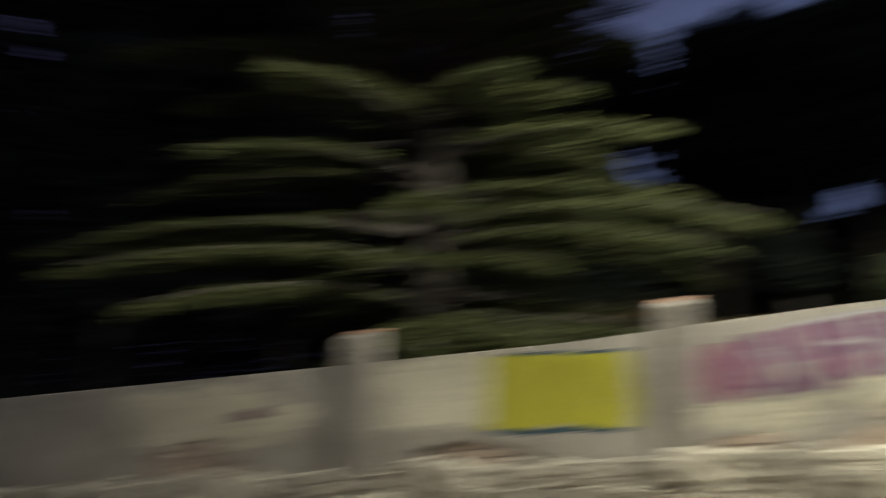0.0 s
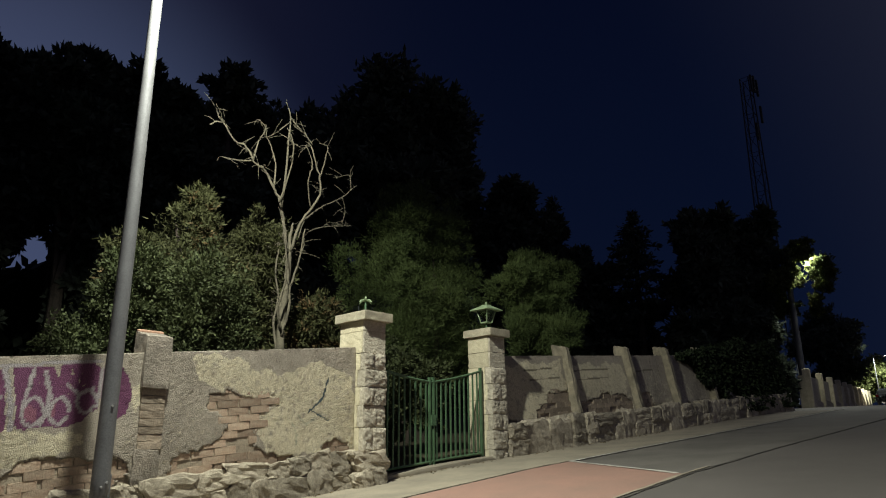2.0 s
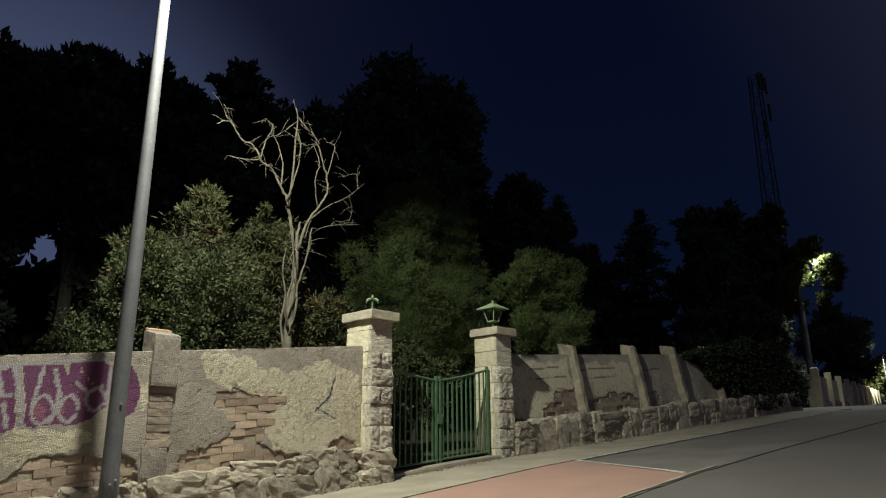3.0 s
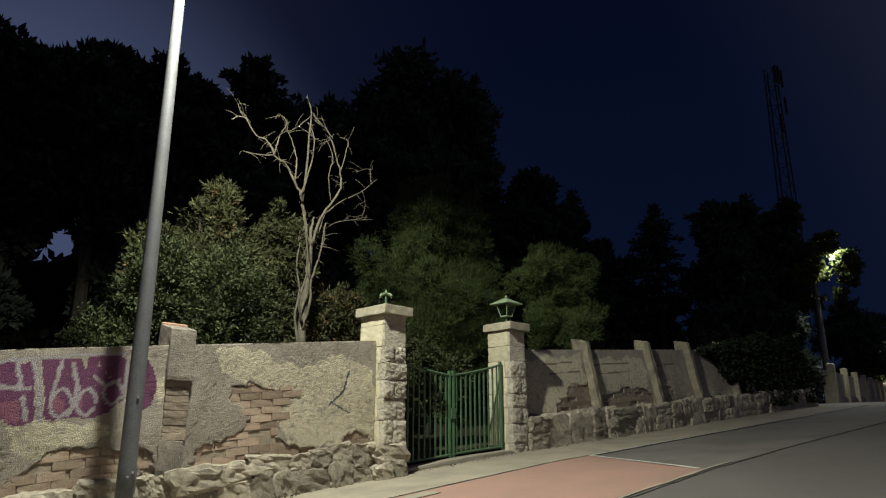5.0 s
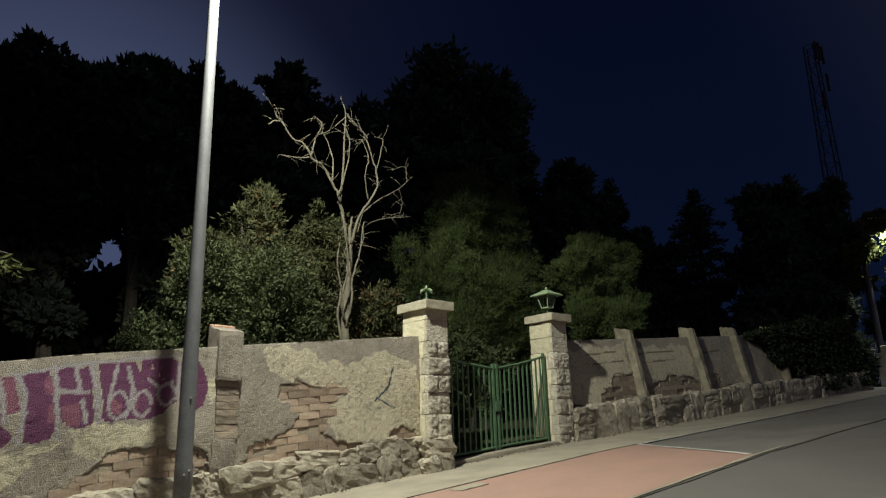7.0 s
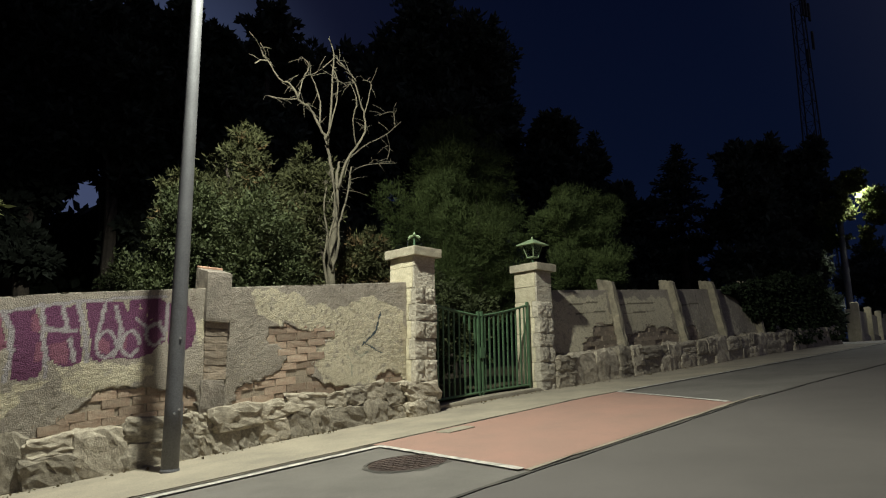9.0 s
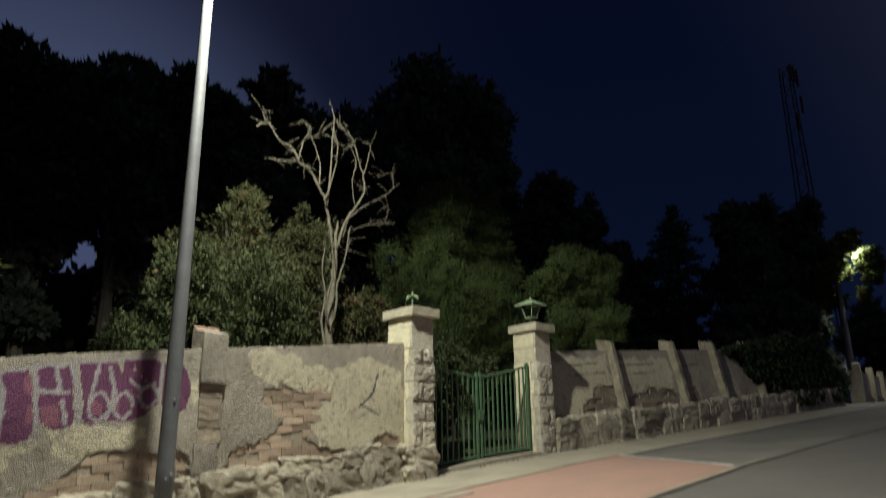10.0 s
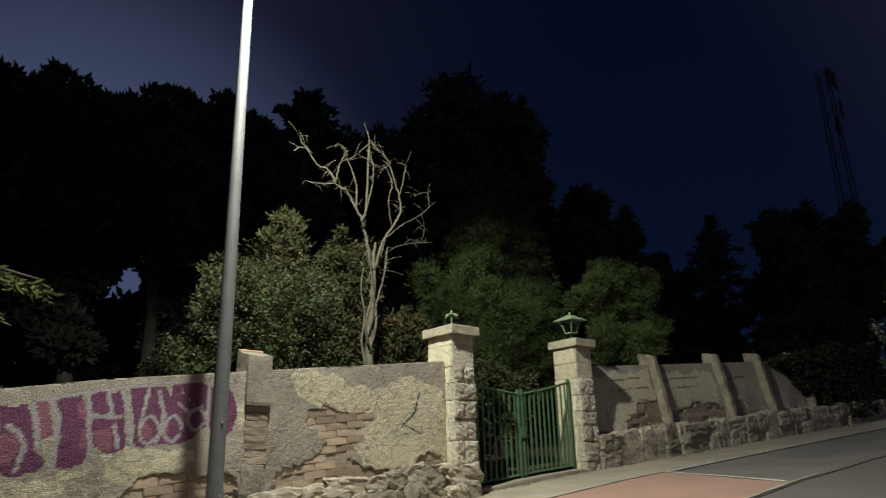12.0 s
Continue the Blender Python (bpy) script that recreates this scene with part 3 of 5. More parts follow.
    soft = warm - 0.28 * np.clip((hh - 1.35 - wavy(gxs, hh, 0.35, 0.10)) / 0.35, 0, 1)
    for poly in cream:
        soft = np.maximum(soft, inside(poly, gxs + wavy(gxs, hh, 0.7, 0.04), hh + wavy(hh, gxs, 0.8, 0.04)) * 0.62)
    colour = np.zeros((*gxs.shape, 4))
    for tone, poly in fills:
        hit = inside(poly, gxs + wavy(gxs, hh, 1.5, 0.006), hh + wavy(hh, gxs, 1.4, 0.006))
        colour[hit] = (*tone, 0.78)
    for tone, w, line in strokes:
        hit = near(line, gxs + wavy(gxs, hh, 2.0, 0.004), hh) < w * 0.78
        colour[hit] = (*tone, 0.78 if tone is WHITE else 0.72 if tone is INK else 0.46 if tone is TEAL else 0.60)
    both = lambda arr: np.concatenate([arr.reshape(off, -1)] * 2)[used]
    at = me.attributes.new("cream", "FLOAT", "POINT")
    at.data.foreach_set("value", both(soft).astype(np.float32).ravel())
    at = me.attributes.new("paint", "FLOAT_COLOR", "POINT")
    at.data.foreach_set("color", both(colour).astype(np.float32).ravel())
    ob = new(name, me)
    under(ob, parent)
    return ob


def wall_core(name, x0, x1, top, y_of, thick, label):
    """The masonry behind the coat, closed on all sides."""
    n = int((x1 - x0) / 0.5)
    verts, faces = [], []
    for i in range(n + 1):
        x = x0 + (x1 - x0) * i / n
        h = top(x) - gz(x)
        b = y_of(x, h) + thick
        verts += [(x, y_of(x, 0) + 0.019, gz(x) - 0.3), (x, y_of(x, h) + 0.019, top(x) - 0.006), (x, b, top(x) - 0.006), (x, b, gz(x) - 0.3)]
    for i in range(n):
        k = 4 * i
        faces += [(k + j, k + 4 + j, k + 4 + (j + 1) % 4, k + (j + 1) % 4) for j in range(4)]
    faces += [(3, 2, 1, 0), (4 * n, 4 * n + 1, 4 * n + 2, 4 * n + 3)]
    ob = new(name, data_of(name, verts, faces, M["mortar"]))
    return tagged(ob, label, "wall", kind="structure")


flat_y = lambda x, h: WALL_Y
lean_y = lambda x, h: 8.48 + 0.190 * h
wall_lower = wall_core("wall_lower", -18.0, 6.82, top_lower, flat_y, 0.26, "old garden wall with peeling roughcast, graffiti and bare brick patches")
coat("plaster", -16.0, 6.80, top_lower, FALLEN, CREAM, FILLS, STROKES, flat_y, wall_lower)
wall_upper = wall_core("wall_upper", 10.40, 25.6, top_upper, lean_y, 0.30, "battered garden wall with stained roughcast climbing the road")
FALLEN_UP = [[(11.6, 0.45), (11.62, 0.80), (12.0, 0.88), (12.15, 1.10), (12.84, 1.14), (12.84, 0.45)], [(13.0, 0.45), (13.1, 0.80), (13.9, 0.92), (14.2, 1.02), (15.1, 0.95), (15.4, 0.80), (15.4, 0.45)],
             [(15.6, 0.5), (15.8, 0.9), (16.3, 1.0), (16.5, 0.5)], [(10.2, 0.45), (10.25, 0.6), (10.9, 0.62), (11.0, 0.45)]]
CREAM_UP = [[(10.3, 0.6), (10.5, 1.7), (12.8, 1.8), (12.8, 1.1), (11.5, 0.6)], [(12.9, 1.7), (15.3, 1.7), (15.3, 1.0), (13.0, 0.9)]]
STAIN = (0.15, 0.128, 0.092)
SCRAWL = [(STAIN, w, [(x, h), (x + ln, h + 0.03)]) for x, h, ln, w in ((11.45, 1.60, 0.95, 0.030), (11.6, 1.40, 1.0, 0.026), (13.15, 1.56, 1.6, 0.030), (13.3, 1.36, 1.3, 0.024), (15.7, 1.50, 1.1, 0.030))]
SCRAWL += [(STAIN, 0.018, [(x, 1.82), (x + 0.03, h)]) for x, h in ((15.95, 1.1), (16.3, 0.9), (16.75, 1.2), (17.1, 1.0))]
coat("plaster", 10.42, 25.5, top_upper, FALLEN_UP, CREAM_UP, [], SCRAWL, lambda x, h: lean_y(x, h) - 0.002, wall_upper, step=0.025, low=0.50, seed=2, warm=0.36)


def noisy_box(bm, x0, x1, y0, y1, z0, z1, rnd, rough, cuts=2, front=1.0, worn=1.0, fine=0.75, bulge=0.0):
    """A block with worn, uneven faces."""
    t = bmesh.new()
    bmesh.ops.create_cube(t, size=1.0)
    bmesh.ops.subdivide_edges(t, edges=t.edges[:], cuts=cuts, use_grid_fill=True)
    off = [rnd.uniform(0, 50) for _ in range(3)]
    at = {}
    for v in t.verts:
        c = v.co.copy()
        p = Vector((x0 + (x1 - x0) * (c.x + 0.5), y0 + (y1 - y0) * (c.y + 0.5), z0 + (z1 - z0) * (c.z + 0.5)))
        edge = sum(abs(q) > 0.45 for q in c)
        mid = Vector(((x0 + x1) / 2, (y0 + y1) / 2, (z0 + z1) / 2))
        p += (mid - p) * (0.0, 0.0, 0.03, 0.07)[edge] * worn
        k = noise.noise_vector(Vector((p.x * 6 + off[0], p.y * 6 + off[1], p.z * 6 + off[2])))
        k = k * 0.65 + noise.noise_vector(Vector((p.x * 19 + off[1], p.y * 19 + off[2], p.z * 19 + off[0]))) * fine
        p += Vector((k.x, k.y * front, k.z)) * rough
        if bulge and c.y < -0.45:
            p.y -= bulge * (1 - abs(2 * c.x) ** 4) * (1 - abs(2 * c.z) ** 4)
        at[v] = bm.verts.new(p)
    for f in t.faces:
        bm.faces.new([at[v] for v in f.verts])
    t.free()


def wall_pier(x, parent, bare=False, top_h=2.22, width=0.35, y0=8.335, y1=8.70, seed=0):
    """A pier that stands a little proud of the wall, with a sloping tiled cap."""
    rnd = random.Random(seed)
    g = gz(x)
    slope = 0.105
    bm = bmesh.new()
    noisy_box(bm, x - width / 2, x + width / 2, y0, y1, g + (1.60 if bare else 0.4), g + top_h, rnd, 0.007, cuts=13, worn=0.45, fine=0.8)
    if bare:
        noisy_box(bm, x - width / 2 + 0.02, x + width / 2, y0 + 0.05, y1, g + 0.3, g + 1.62, rnd, 0.008, cuts=3)
        noisy_box(bm, x - width / 2 - 0.01, x + width / 2 - 0.03, y0 + 0.026, y0 + 0.12, g + 0.42, g + 0.90, rnd, 0.014, cuts=6)
    for v in bm.verts:
        if v.co.z > g + top_h - 0.06:
            v.co.z += (v.co.y - y0) * 0.26
    ob = part("pier", bm, M["pier"], parent, "roughcast pier standing proud of the wall", smooth=False)
    bm = bmesh.new()
    z = g + top_h
    noisy_box(bm, x - width / 2 + 0.012, x + width / 2 - 0.002, y1 - 0.085, y1 + 0.012, z - 0.006, z + 0.022, rnd, 0.005, cuts=2)
    for v in bm.verts:
        v.co.z += (v.co.y - y0) * 0.26
    part("cap_tile", bm, M["tile"], ob, "terracotta tile capping")
    if bare:
        for k in range(8):
            bm = bmesh.new()
            z0 = g + 0.90 + k * 0.088
            rnd.random()
            noisy_box(bm, x - width / 2 + 0.02, x + width / 2 - 0.005, y0 + 0.036 + rnd.uniform(0, 0.010), y0 + 0.09, z0, z0 + 0.084, rnd, 0.008, cuts=3)
            part("brick", bm, M["old_brick"], ob)
    return ob


wall_pier(3.735, wall_lower, bare=True, width=0.32, seed=1)
wall_pier(0.27, wall_lower, seed=2, top_h=2.19)
wall_pier(-3.60, wall_lower, seed=3, top_h=2.19)


def buttress(x, parent, seed, width=0.14, deep=0.17):
    """A leaning pilaster, proud of the battered wall."""
    rnd = random.Random(seed)
    g = gz(x)
    bm = bmesh.new()
    noisy_box(bm, x, x + width, 0, deep + 0.21, g + 0.56, g + 2.12, rnd, 0.018, cuts=11, worn=0.5, fine=1.1)
    for v in bm.verts:
        h = v.co.z - g
        v.co.y += lean_y(x, h) - deep
        if h > 2.0:
            v.co.z += (v.co.y - lean_y(x, h)) * 0.2
    return part("pilaster", bm, M["pilaster"], parent, "pale leaning pilaster with a sloped head")


for k, x in enumerate((12.84, 15.45, 17.48, 19.78, 22.2, 25.2)):
    buttress(x, wall_upper, 20 + k)

# ---- gate pillars, gate and lanterns ----


def gate_pillar(x0, x1, y0, y1, z0, z1, seed, label):
    """Smooth ashlar on the flank, rock-faced blocks on the front, a slab on top."""
    rnd = random.Random(seed)
    ob = empty("gate_pillar", ((x0 + x1) / 2, (y0 + y1) / 2, z0))
    tagged(ob, label, "pillar", group="gate pillars")
    bm = bmesh.new()
    box(bm, x0 + 0.02, x1 - 0.02, y0 + 0.035, y1 - 0.03, z0 - 0.1, z1)
    part("core", bm, M["mortar"], ob)
    z, k = z0 - 0.1, 0
    while z < z1 - 0.05:
        h = min(rnd.uniform(0.25, 0.36), z1 - z)
        if z1 - z - h < 0.14:
            h = z1 - z
        plain = z + h > z1 - 0.34
        split = x0 + (x1 - x0) * rnd.uniform(0.42, 0.62)
        bounds = [(x0, x1)] if (k % 2 == 1 or plain) else [(x0, split - 0.002), (split + 0.002, x1)]
        for i, (a, b) in enumerate(bounds):
            bm = bmesh.new()
            noisy_box(bm, a, b, y0 + (0.03 if plain else rnd.uniform(-0.015, 0.02)), y0 + (0.07 if plain else (0.11, 0.16)[k % 2]), z + 0.003, z + h - 0.003, rnd, 0.004 if plain else 0.010, cuts=9, front=2.2, worn=0.35, fine=0.8, bulge=0.0 if plain else 0.016)
            for v in bm.verts:
                v.co.x = max(v.co.x, x0 - 0.012)
            part("stone_block", bm, M["rock"], ob)
        bm = bmesh.new()
        noisy_box(bm, x0 - 0.006 * (k % 2), x1 - 0.01, y0 + (0.07 if plain else (0.11, 0.16)[k % 2]), y1, z + 0.003, z + h - 0.002, rnd, 0.008, cuts=6, worn=0.25)
        part("stone_block", bm, M["ashlar"], ob)
        z += h
        k += 1
    bm = bmesh.new()
    noisy_box(bm, x0 - 0.07, x1 + 0.07, y0 - 0.06, y1 + 0.06, z1, z1 + 0.14, rnd, 0.008, cuts=7, worn=0.25)
    part("cap", bm, M["cap"], ob, "weathered stone cap slab")
    return ob


gate_pillar(6.80, 7.23, 8.18, 8.80, gz(7.0), 3.16, 5, "stone gate pillar with rock-faced blocks and a cap slab")
gate_pillar(9.98, 10.41, 8.40, 8.97, gz(10.2), 3.27, 8, "stone gate pillar with smooth pale flank and a cap slab")


def gate_leaf(x_hinge, x_mid, y, high, label):
    """A steel leaf with upright bars, its top rail sagging towards the middle."""
    z0, zh, zm = (gz(x_hinge) + gz(x_mid)) / 2 + 0.05, gz(x_hinge) + high, gz(x_mid) + 1.44
    ob = empty("gate_leaf", (x_hinge, y, z0))
    tagged(ob, label, "gate", group="gate leaves")
    zt = lambda f: zh + (zm - zh) * f - 0.02 * math.sin(f * math.pi)
    X = lambda f: x_hinge + (x_mid - x_hinge) * f
    zb = lambda f: gz(X(f)) + 0.09
    bm = bmesh.new()
    pts = [(X(i / 10), y, zt(i / 10)) for i in range(11)]
    tube(bm, pts, [0.024] * 11, 6)
    part("top_rail", bm, M["green"], ob)
    bm = bmesh.new()
    tube(bm, [(X(i / 6), y, zb(i / 6) + 0.05) for i in range(7)], [0.024] * 7, 6)
    part("bottom_rail", bm, M["green"], ob)
    for f, up, w in ((0.015, 0.06, 0.026), (0.97, 0.08, 0.024)):
        bm = bmesh.new()
        box(bm, X(f) - w, X(f) + w, y - w, y + w, zb(f), zt(f) + up, 0.006)
        part("stile", bm, M["green"], ob)
    n = 11
    for i in range(1, n):
        f = i / n
        bm = bmesh.new()
        box(bm, X(f) - 0.017, X(f) + 0.017, y - 0.010, y + 0.010, zb(f) + 0.03, zt(f) - 0.01, 0.003)
        part("bar", bm, M["green"], ob)
    return ob


left_leaf = gate_leaf(7.27, 8.62, 8.61, 1.76, "green painted steel gate leaf with upright bars, closed")
right_leaf = gate_leaf(9.92, 8.63, 8.61, 1.60, "green painted steel gate leaf with upright bars, closed")
bm = bmesh.new()
box(bm, 8.59, 8.70, 8.565, 8.595, gz(8.6) + 0.72, gz(8.6) + 0.90, 0.005)
part("lock_box", bm, M["green"], right_leaf)
bm = bmesh.new()
noisy_box(bm, 7.22, 10.0, 8.36, 8.72, -0.10, 0.085, random.Random(4), 0.008, cuts=5)
for v in bm.verts:
    v.co.z += gz(v.co.x)
sill = part("threshold", bm, M["pave"])
tagged(sill, "grey stone threshold under the gate", "threshold", kind="structure")


def lantern(x, y, z, whole, label):
    """A square post lantern with a flared hood."""
    ob = empty("lantern", (x, y, z))
    tagged(ob, label, "lantern", group="gate lanterns")
    bm = bmesh.new()
    box(bm, -0.06, 0.06, -0.06, 0.06, 0.0, 0.025, 0.004)
    tube(bm, [(0, 0, 0.02), (0, 0, 0.10), (0, 0, 0.16 if whole else 0.26)], [0.022, 0.016, 0.014], 8)
    for v in bm.verts:
        v.co += Vector((x, y, z))
    part("stem", bm, M["green"], ob)
    if whole:
        for sx, sy in ((-1, -1), (1, -1), (1, 1), (-1, 1)):
            bm = bmesh.new()
            tube(bm, [(x + sx * 0.075, y + sy * 0.075, z + 0.15), (x + sx * 0.135, y + sy * 0.135, z + 0.38)], [0.009, 0.009], 5)
            part("frame_bar", bm, M["pale_green"], ob)
            bm = bmesh.new()
            a, b = (sx, sy), (-sy, sx)
            vs = [bm.verts.new((x + p[0] * r, y + p[1] * r, z + h)) for p, r, h in ((a, 0.072, 0.155), (b, 0.072, 0.155), (b, 0.130, 0.375), (a, 0.130, 0.375))]
            bm.faces.new(vs)
            bmesh.ops.solidify(bm, geom=bm.faces[:], thickness=0.004)
            pane = part("pane", bm, M["glass"], ob, "clear dusty glass pane")
            pane.visible_shadow = False
        bm = bmesh.new()
        box(bm, x - 0.085, x + 0.085, y - 0.085, y + 0.085, z + 0.135, z + 0.155, 0.004)
        part("tray", bm, M["pale_green"], ob)
        bm = bmesh.new()
        rings = []
        for r, h in ((0.225, 0.375), (0.225, 0.39), (0.075, 0.475), (0.060, 0.49), (0.0, 0.50)):
            rings.append([bm.verts.new((x + sx * r, y + sy * r, z + h)) for sx, sy in ((-1, -1), (1, -1), (1, 1), (-1, 1))] if r else [bm.verts.new((x, y, z + h))])
        for u, v in zip(rings, rings[1:]):
            for k in range(4):
                bm.faces.new((u[k], u[(k + 1) % 4], v[(k + 1) % 4], v[k]) if len(v) == 4 else (u[k], u[(k + 1) % 4], v[0]))
        bm.faces.new(rings[0][::-1])
        part("hood", bm, M["pale_green"], ob, "faded green sheet hood")
        bm = bmesh.new()
        tube(bm, [(x, y, z + 0.49), (x, y, z + 0.515), (x, y, z + 0.535), (x, y, z + 0.56)], [0.012, 0.024, 0.02, 0.004], 8)
        part("finial", bm, M["pale_green"], ob)
    else:
        for d in ((1, 0.15), (-0.15, 1), (-1, -0.1), (0.1, -1)):
            bm = bmesh.new()
            tube(bm, [(x, y, z + 0.225), (x + d[0] * 0.10, y + d[1] * 0.10, z + 0.205), (x + d[0] * 0.135, y + d[1] * 0.135, z + 0.175)], [0.012, 0.013, 0.007], 5)
            part("bracket", bm, M["pale_green"], ob)
        bm = bmesh.new()
        box(bm, x - 0.05, x + 0.05, y - 0.05, y + 0.05, z + 0.220, z + 0.235, 0.003)
        tube(bm, [(x, y, z + 0.23), (x, y, z + 0.255), (x, y, z + 0.29)], [0.012, 0.020, 0.004], 7)
        part("finial", bm, M["pale_green"], ob)
        for d in ((0.14, -0.02), (-0.13, 0.02)):
            bm = bmesh.new()
            tube(bm, [(x + d[0], y + d[1], z), (x + d[0] * 0.9, y + d[1], z + 0.12)], [0.006, 0.005], 5)
            part("wire", bm, M["dark"], ob)
    return ob


lantern(7.02, 8.46, 3.31, False, "broken green lantern without hood on the gate pillar")
lantern(10.2, 8.68, 3.42, True, "green metal post lantern with a flared hood on the pillar")

# ---- street lamps ----


def street_lamp(foot, head, label, r=0.10):
    fx, fy = foot
    g = gz(fx)
    ob = empty("street_lamp", (fx, fy, g))
    tagged(ob, label, "street lamp", group="street lamps")
    bm = bmesh.new()
    n = 12
    zt = head[2] + 0.10
    tube(bm, [(fx, fy, g + (zt - g) * i / n) for i in range(n + 1)], taper(n + 1, r, r * 0.62), 20)
    part("pole", bm, M["steel"], ob, "tapered grey painted steel pole", smooth=True)
    bm = bmesh.new()
    tube(bm, [(fx, fy, g), (fx, fy, g + 0.03), (fx, fy, g + 0.05)], [r * 1.12, r * 1.12, r * 1.05], 20)
    part("base_collar", bm, M["steel"], ob)
    bm = bmesh.new()
    box(bm, fx + r * 0.55, fx + r * 1.02, fy - 0.045, fy + 0.045, g + 0.45, g + 0.75, 0.01)
    part("service_door", bm, M["steel"], ob)
    for dx, h in ((-0.02, 0.62), (0.03, 0.66), (0.0, 1.42)):
        bm = bmesh.new()
        tube(bm, [(fx + dx, fy - r * 0.90, g + h), (fx + dx, fy - r * 1.05, g + h)], [0.014, 0.011], 8)
        part("bolt", bm, M["bolt"], ob, "pale worn bolt head")
    bm = bmesh.new()
    a = Vector((fx, fy, zt - 0.06))
    b = Vector((head[0], head[1] + 0.2, head[2] + 0.02))
    tube(bm, curve_pts([a, a.lerp(b, 0.4) + Vector((0, 0, 0.10)), b], 5), taper(11, r * 0.5, r * 0.36), 10)
    part("arm", bm, M["steel"], ob, smooth=True)
    bm = bmesh.new()
    box(bm, head[0] - 0.17, head[0] + 0.17, head[1] - 0.32, head[1] + 0.36, head[2] - 0.02, head[2] + 0.08, 0.03)
    hd = part("lamp_head", bm, M["steel"], ob)
    bm = bmesh.new()
    box(bm, head[0] - 0.14, head[0] + 0.14, head[1] - 0.26, head[1] + 0.26, head[2] - 0.026, head[2] - 0.021)
    part("diffuser", bm, M["glow"], hd, "glowing white diffuser")
    return ob


street_lamp((2.995, 7.73), LAMP_NEAR, "tall grey steel street lamp on the pavement", 0.092)
street_lamp((36.0, 11.15), LAMP_FAR, "tall grey street lamp half hidden in a tree", 0.17)
street_lamp((74.0, 20.2), LAMP_MID, "added street lamp, unseen behind a dark tree", 0.14)
street_lamp((110.0, 24.8), LAMP_END, "distant lit street lamp at the road's end", 0.085)

# ---- covers in the road ----


def manhole(x, y, r):
    g = gz(x) + 0.012
    ob = empty("manhole_cover", (x, y, g))
    tagged(ob, "rusty round cast-iron manhole cover in the parking lane", "manhole cover")
    bm = bmesh.new()
    rnd = random.Random(3)
    ring = lambda rr, z, j=0: [bm.verts.new((x + math.cos(k * math.tau / 48) * (rr + rnd.uniform(0, j)), y + math.sin(k * math.tau / 48) * (rr + rnd.uniform(0, j)), gz(x + math.cos(k * math.tau / 48) * rr) + z)) for k in range(48)]
    a, b, c = ring(r + 0.022, 0.008, 0.05), ring(r + 0.012, 0.016), ring(r + 0.012, -0.02)
    for u, v in ((a, b), (b, c)):
        for k in range(48):
            bm.faces.new((u[k], u[(k + 1) % 48], v[(k + 1) % 48], v[k]))
    part("frame_ring", bm, M["crack"], ob, "ragged dark tar ring")
    bm = bmesh.new()
    c = ring(r, 0.014)
    bm.faces.new(c)
    bmesh.ops.solidify(bm, geom=bm.faces[:], thickness=0.02)
    cover = part("cover", bm, M["iron"], ob)
    bm = bmesh.new()
    for i in range(-4, 5):
        for j in range(-4, 5):
            px, py = i * 0.075, j * 0.075
            if math.hypot(px, py) < r - 0.04:
                z = gz(x + px) + 0.014
                box(bm, x + px - 0.022, x + px + 0.022, y + py - 0.022, y + py + 0.022, z, z + 0.005)
    tagged(part("tread_pattern", bm, M["iron"], cover), kind="stuff")


manhole(4.40, 5.49, 0.38)
bm = bmesh.new()
noisy_box(bm, 5.80, 6.26, 6.40, 6.64, 0, 0.020, random.Random(8), 0.004, cuts=3)
for v in bm.verts:
    v.co.z += gz(v.co.x) + 0.010
tagged(part("utility_cover", bm, M["pave"]), "small pale concrete utility cover in the red bay", "utility cover")

# ---- garden plants ----


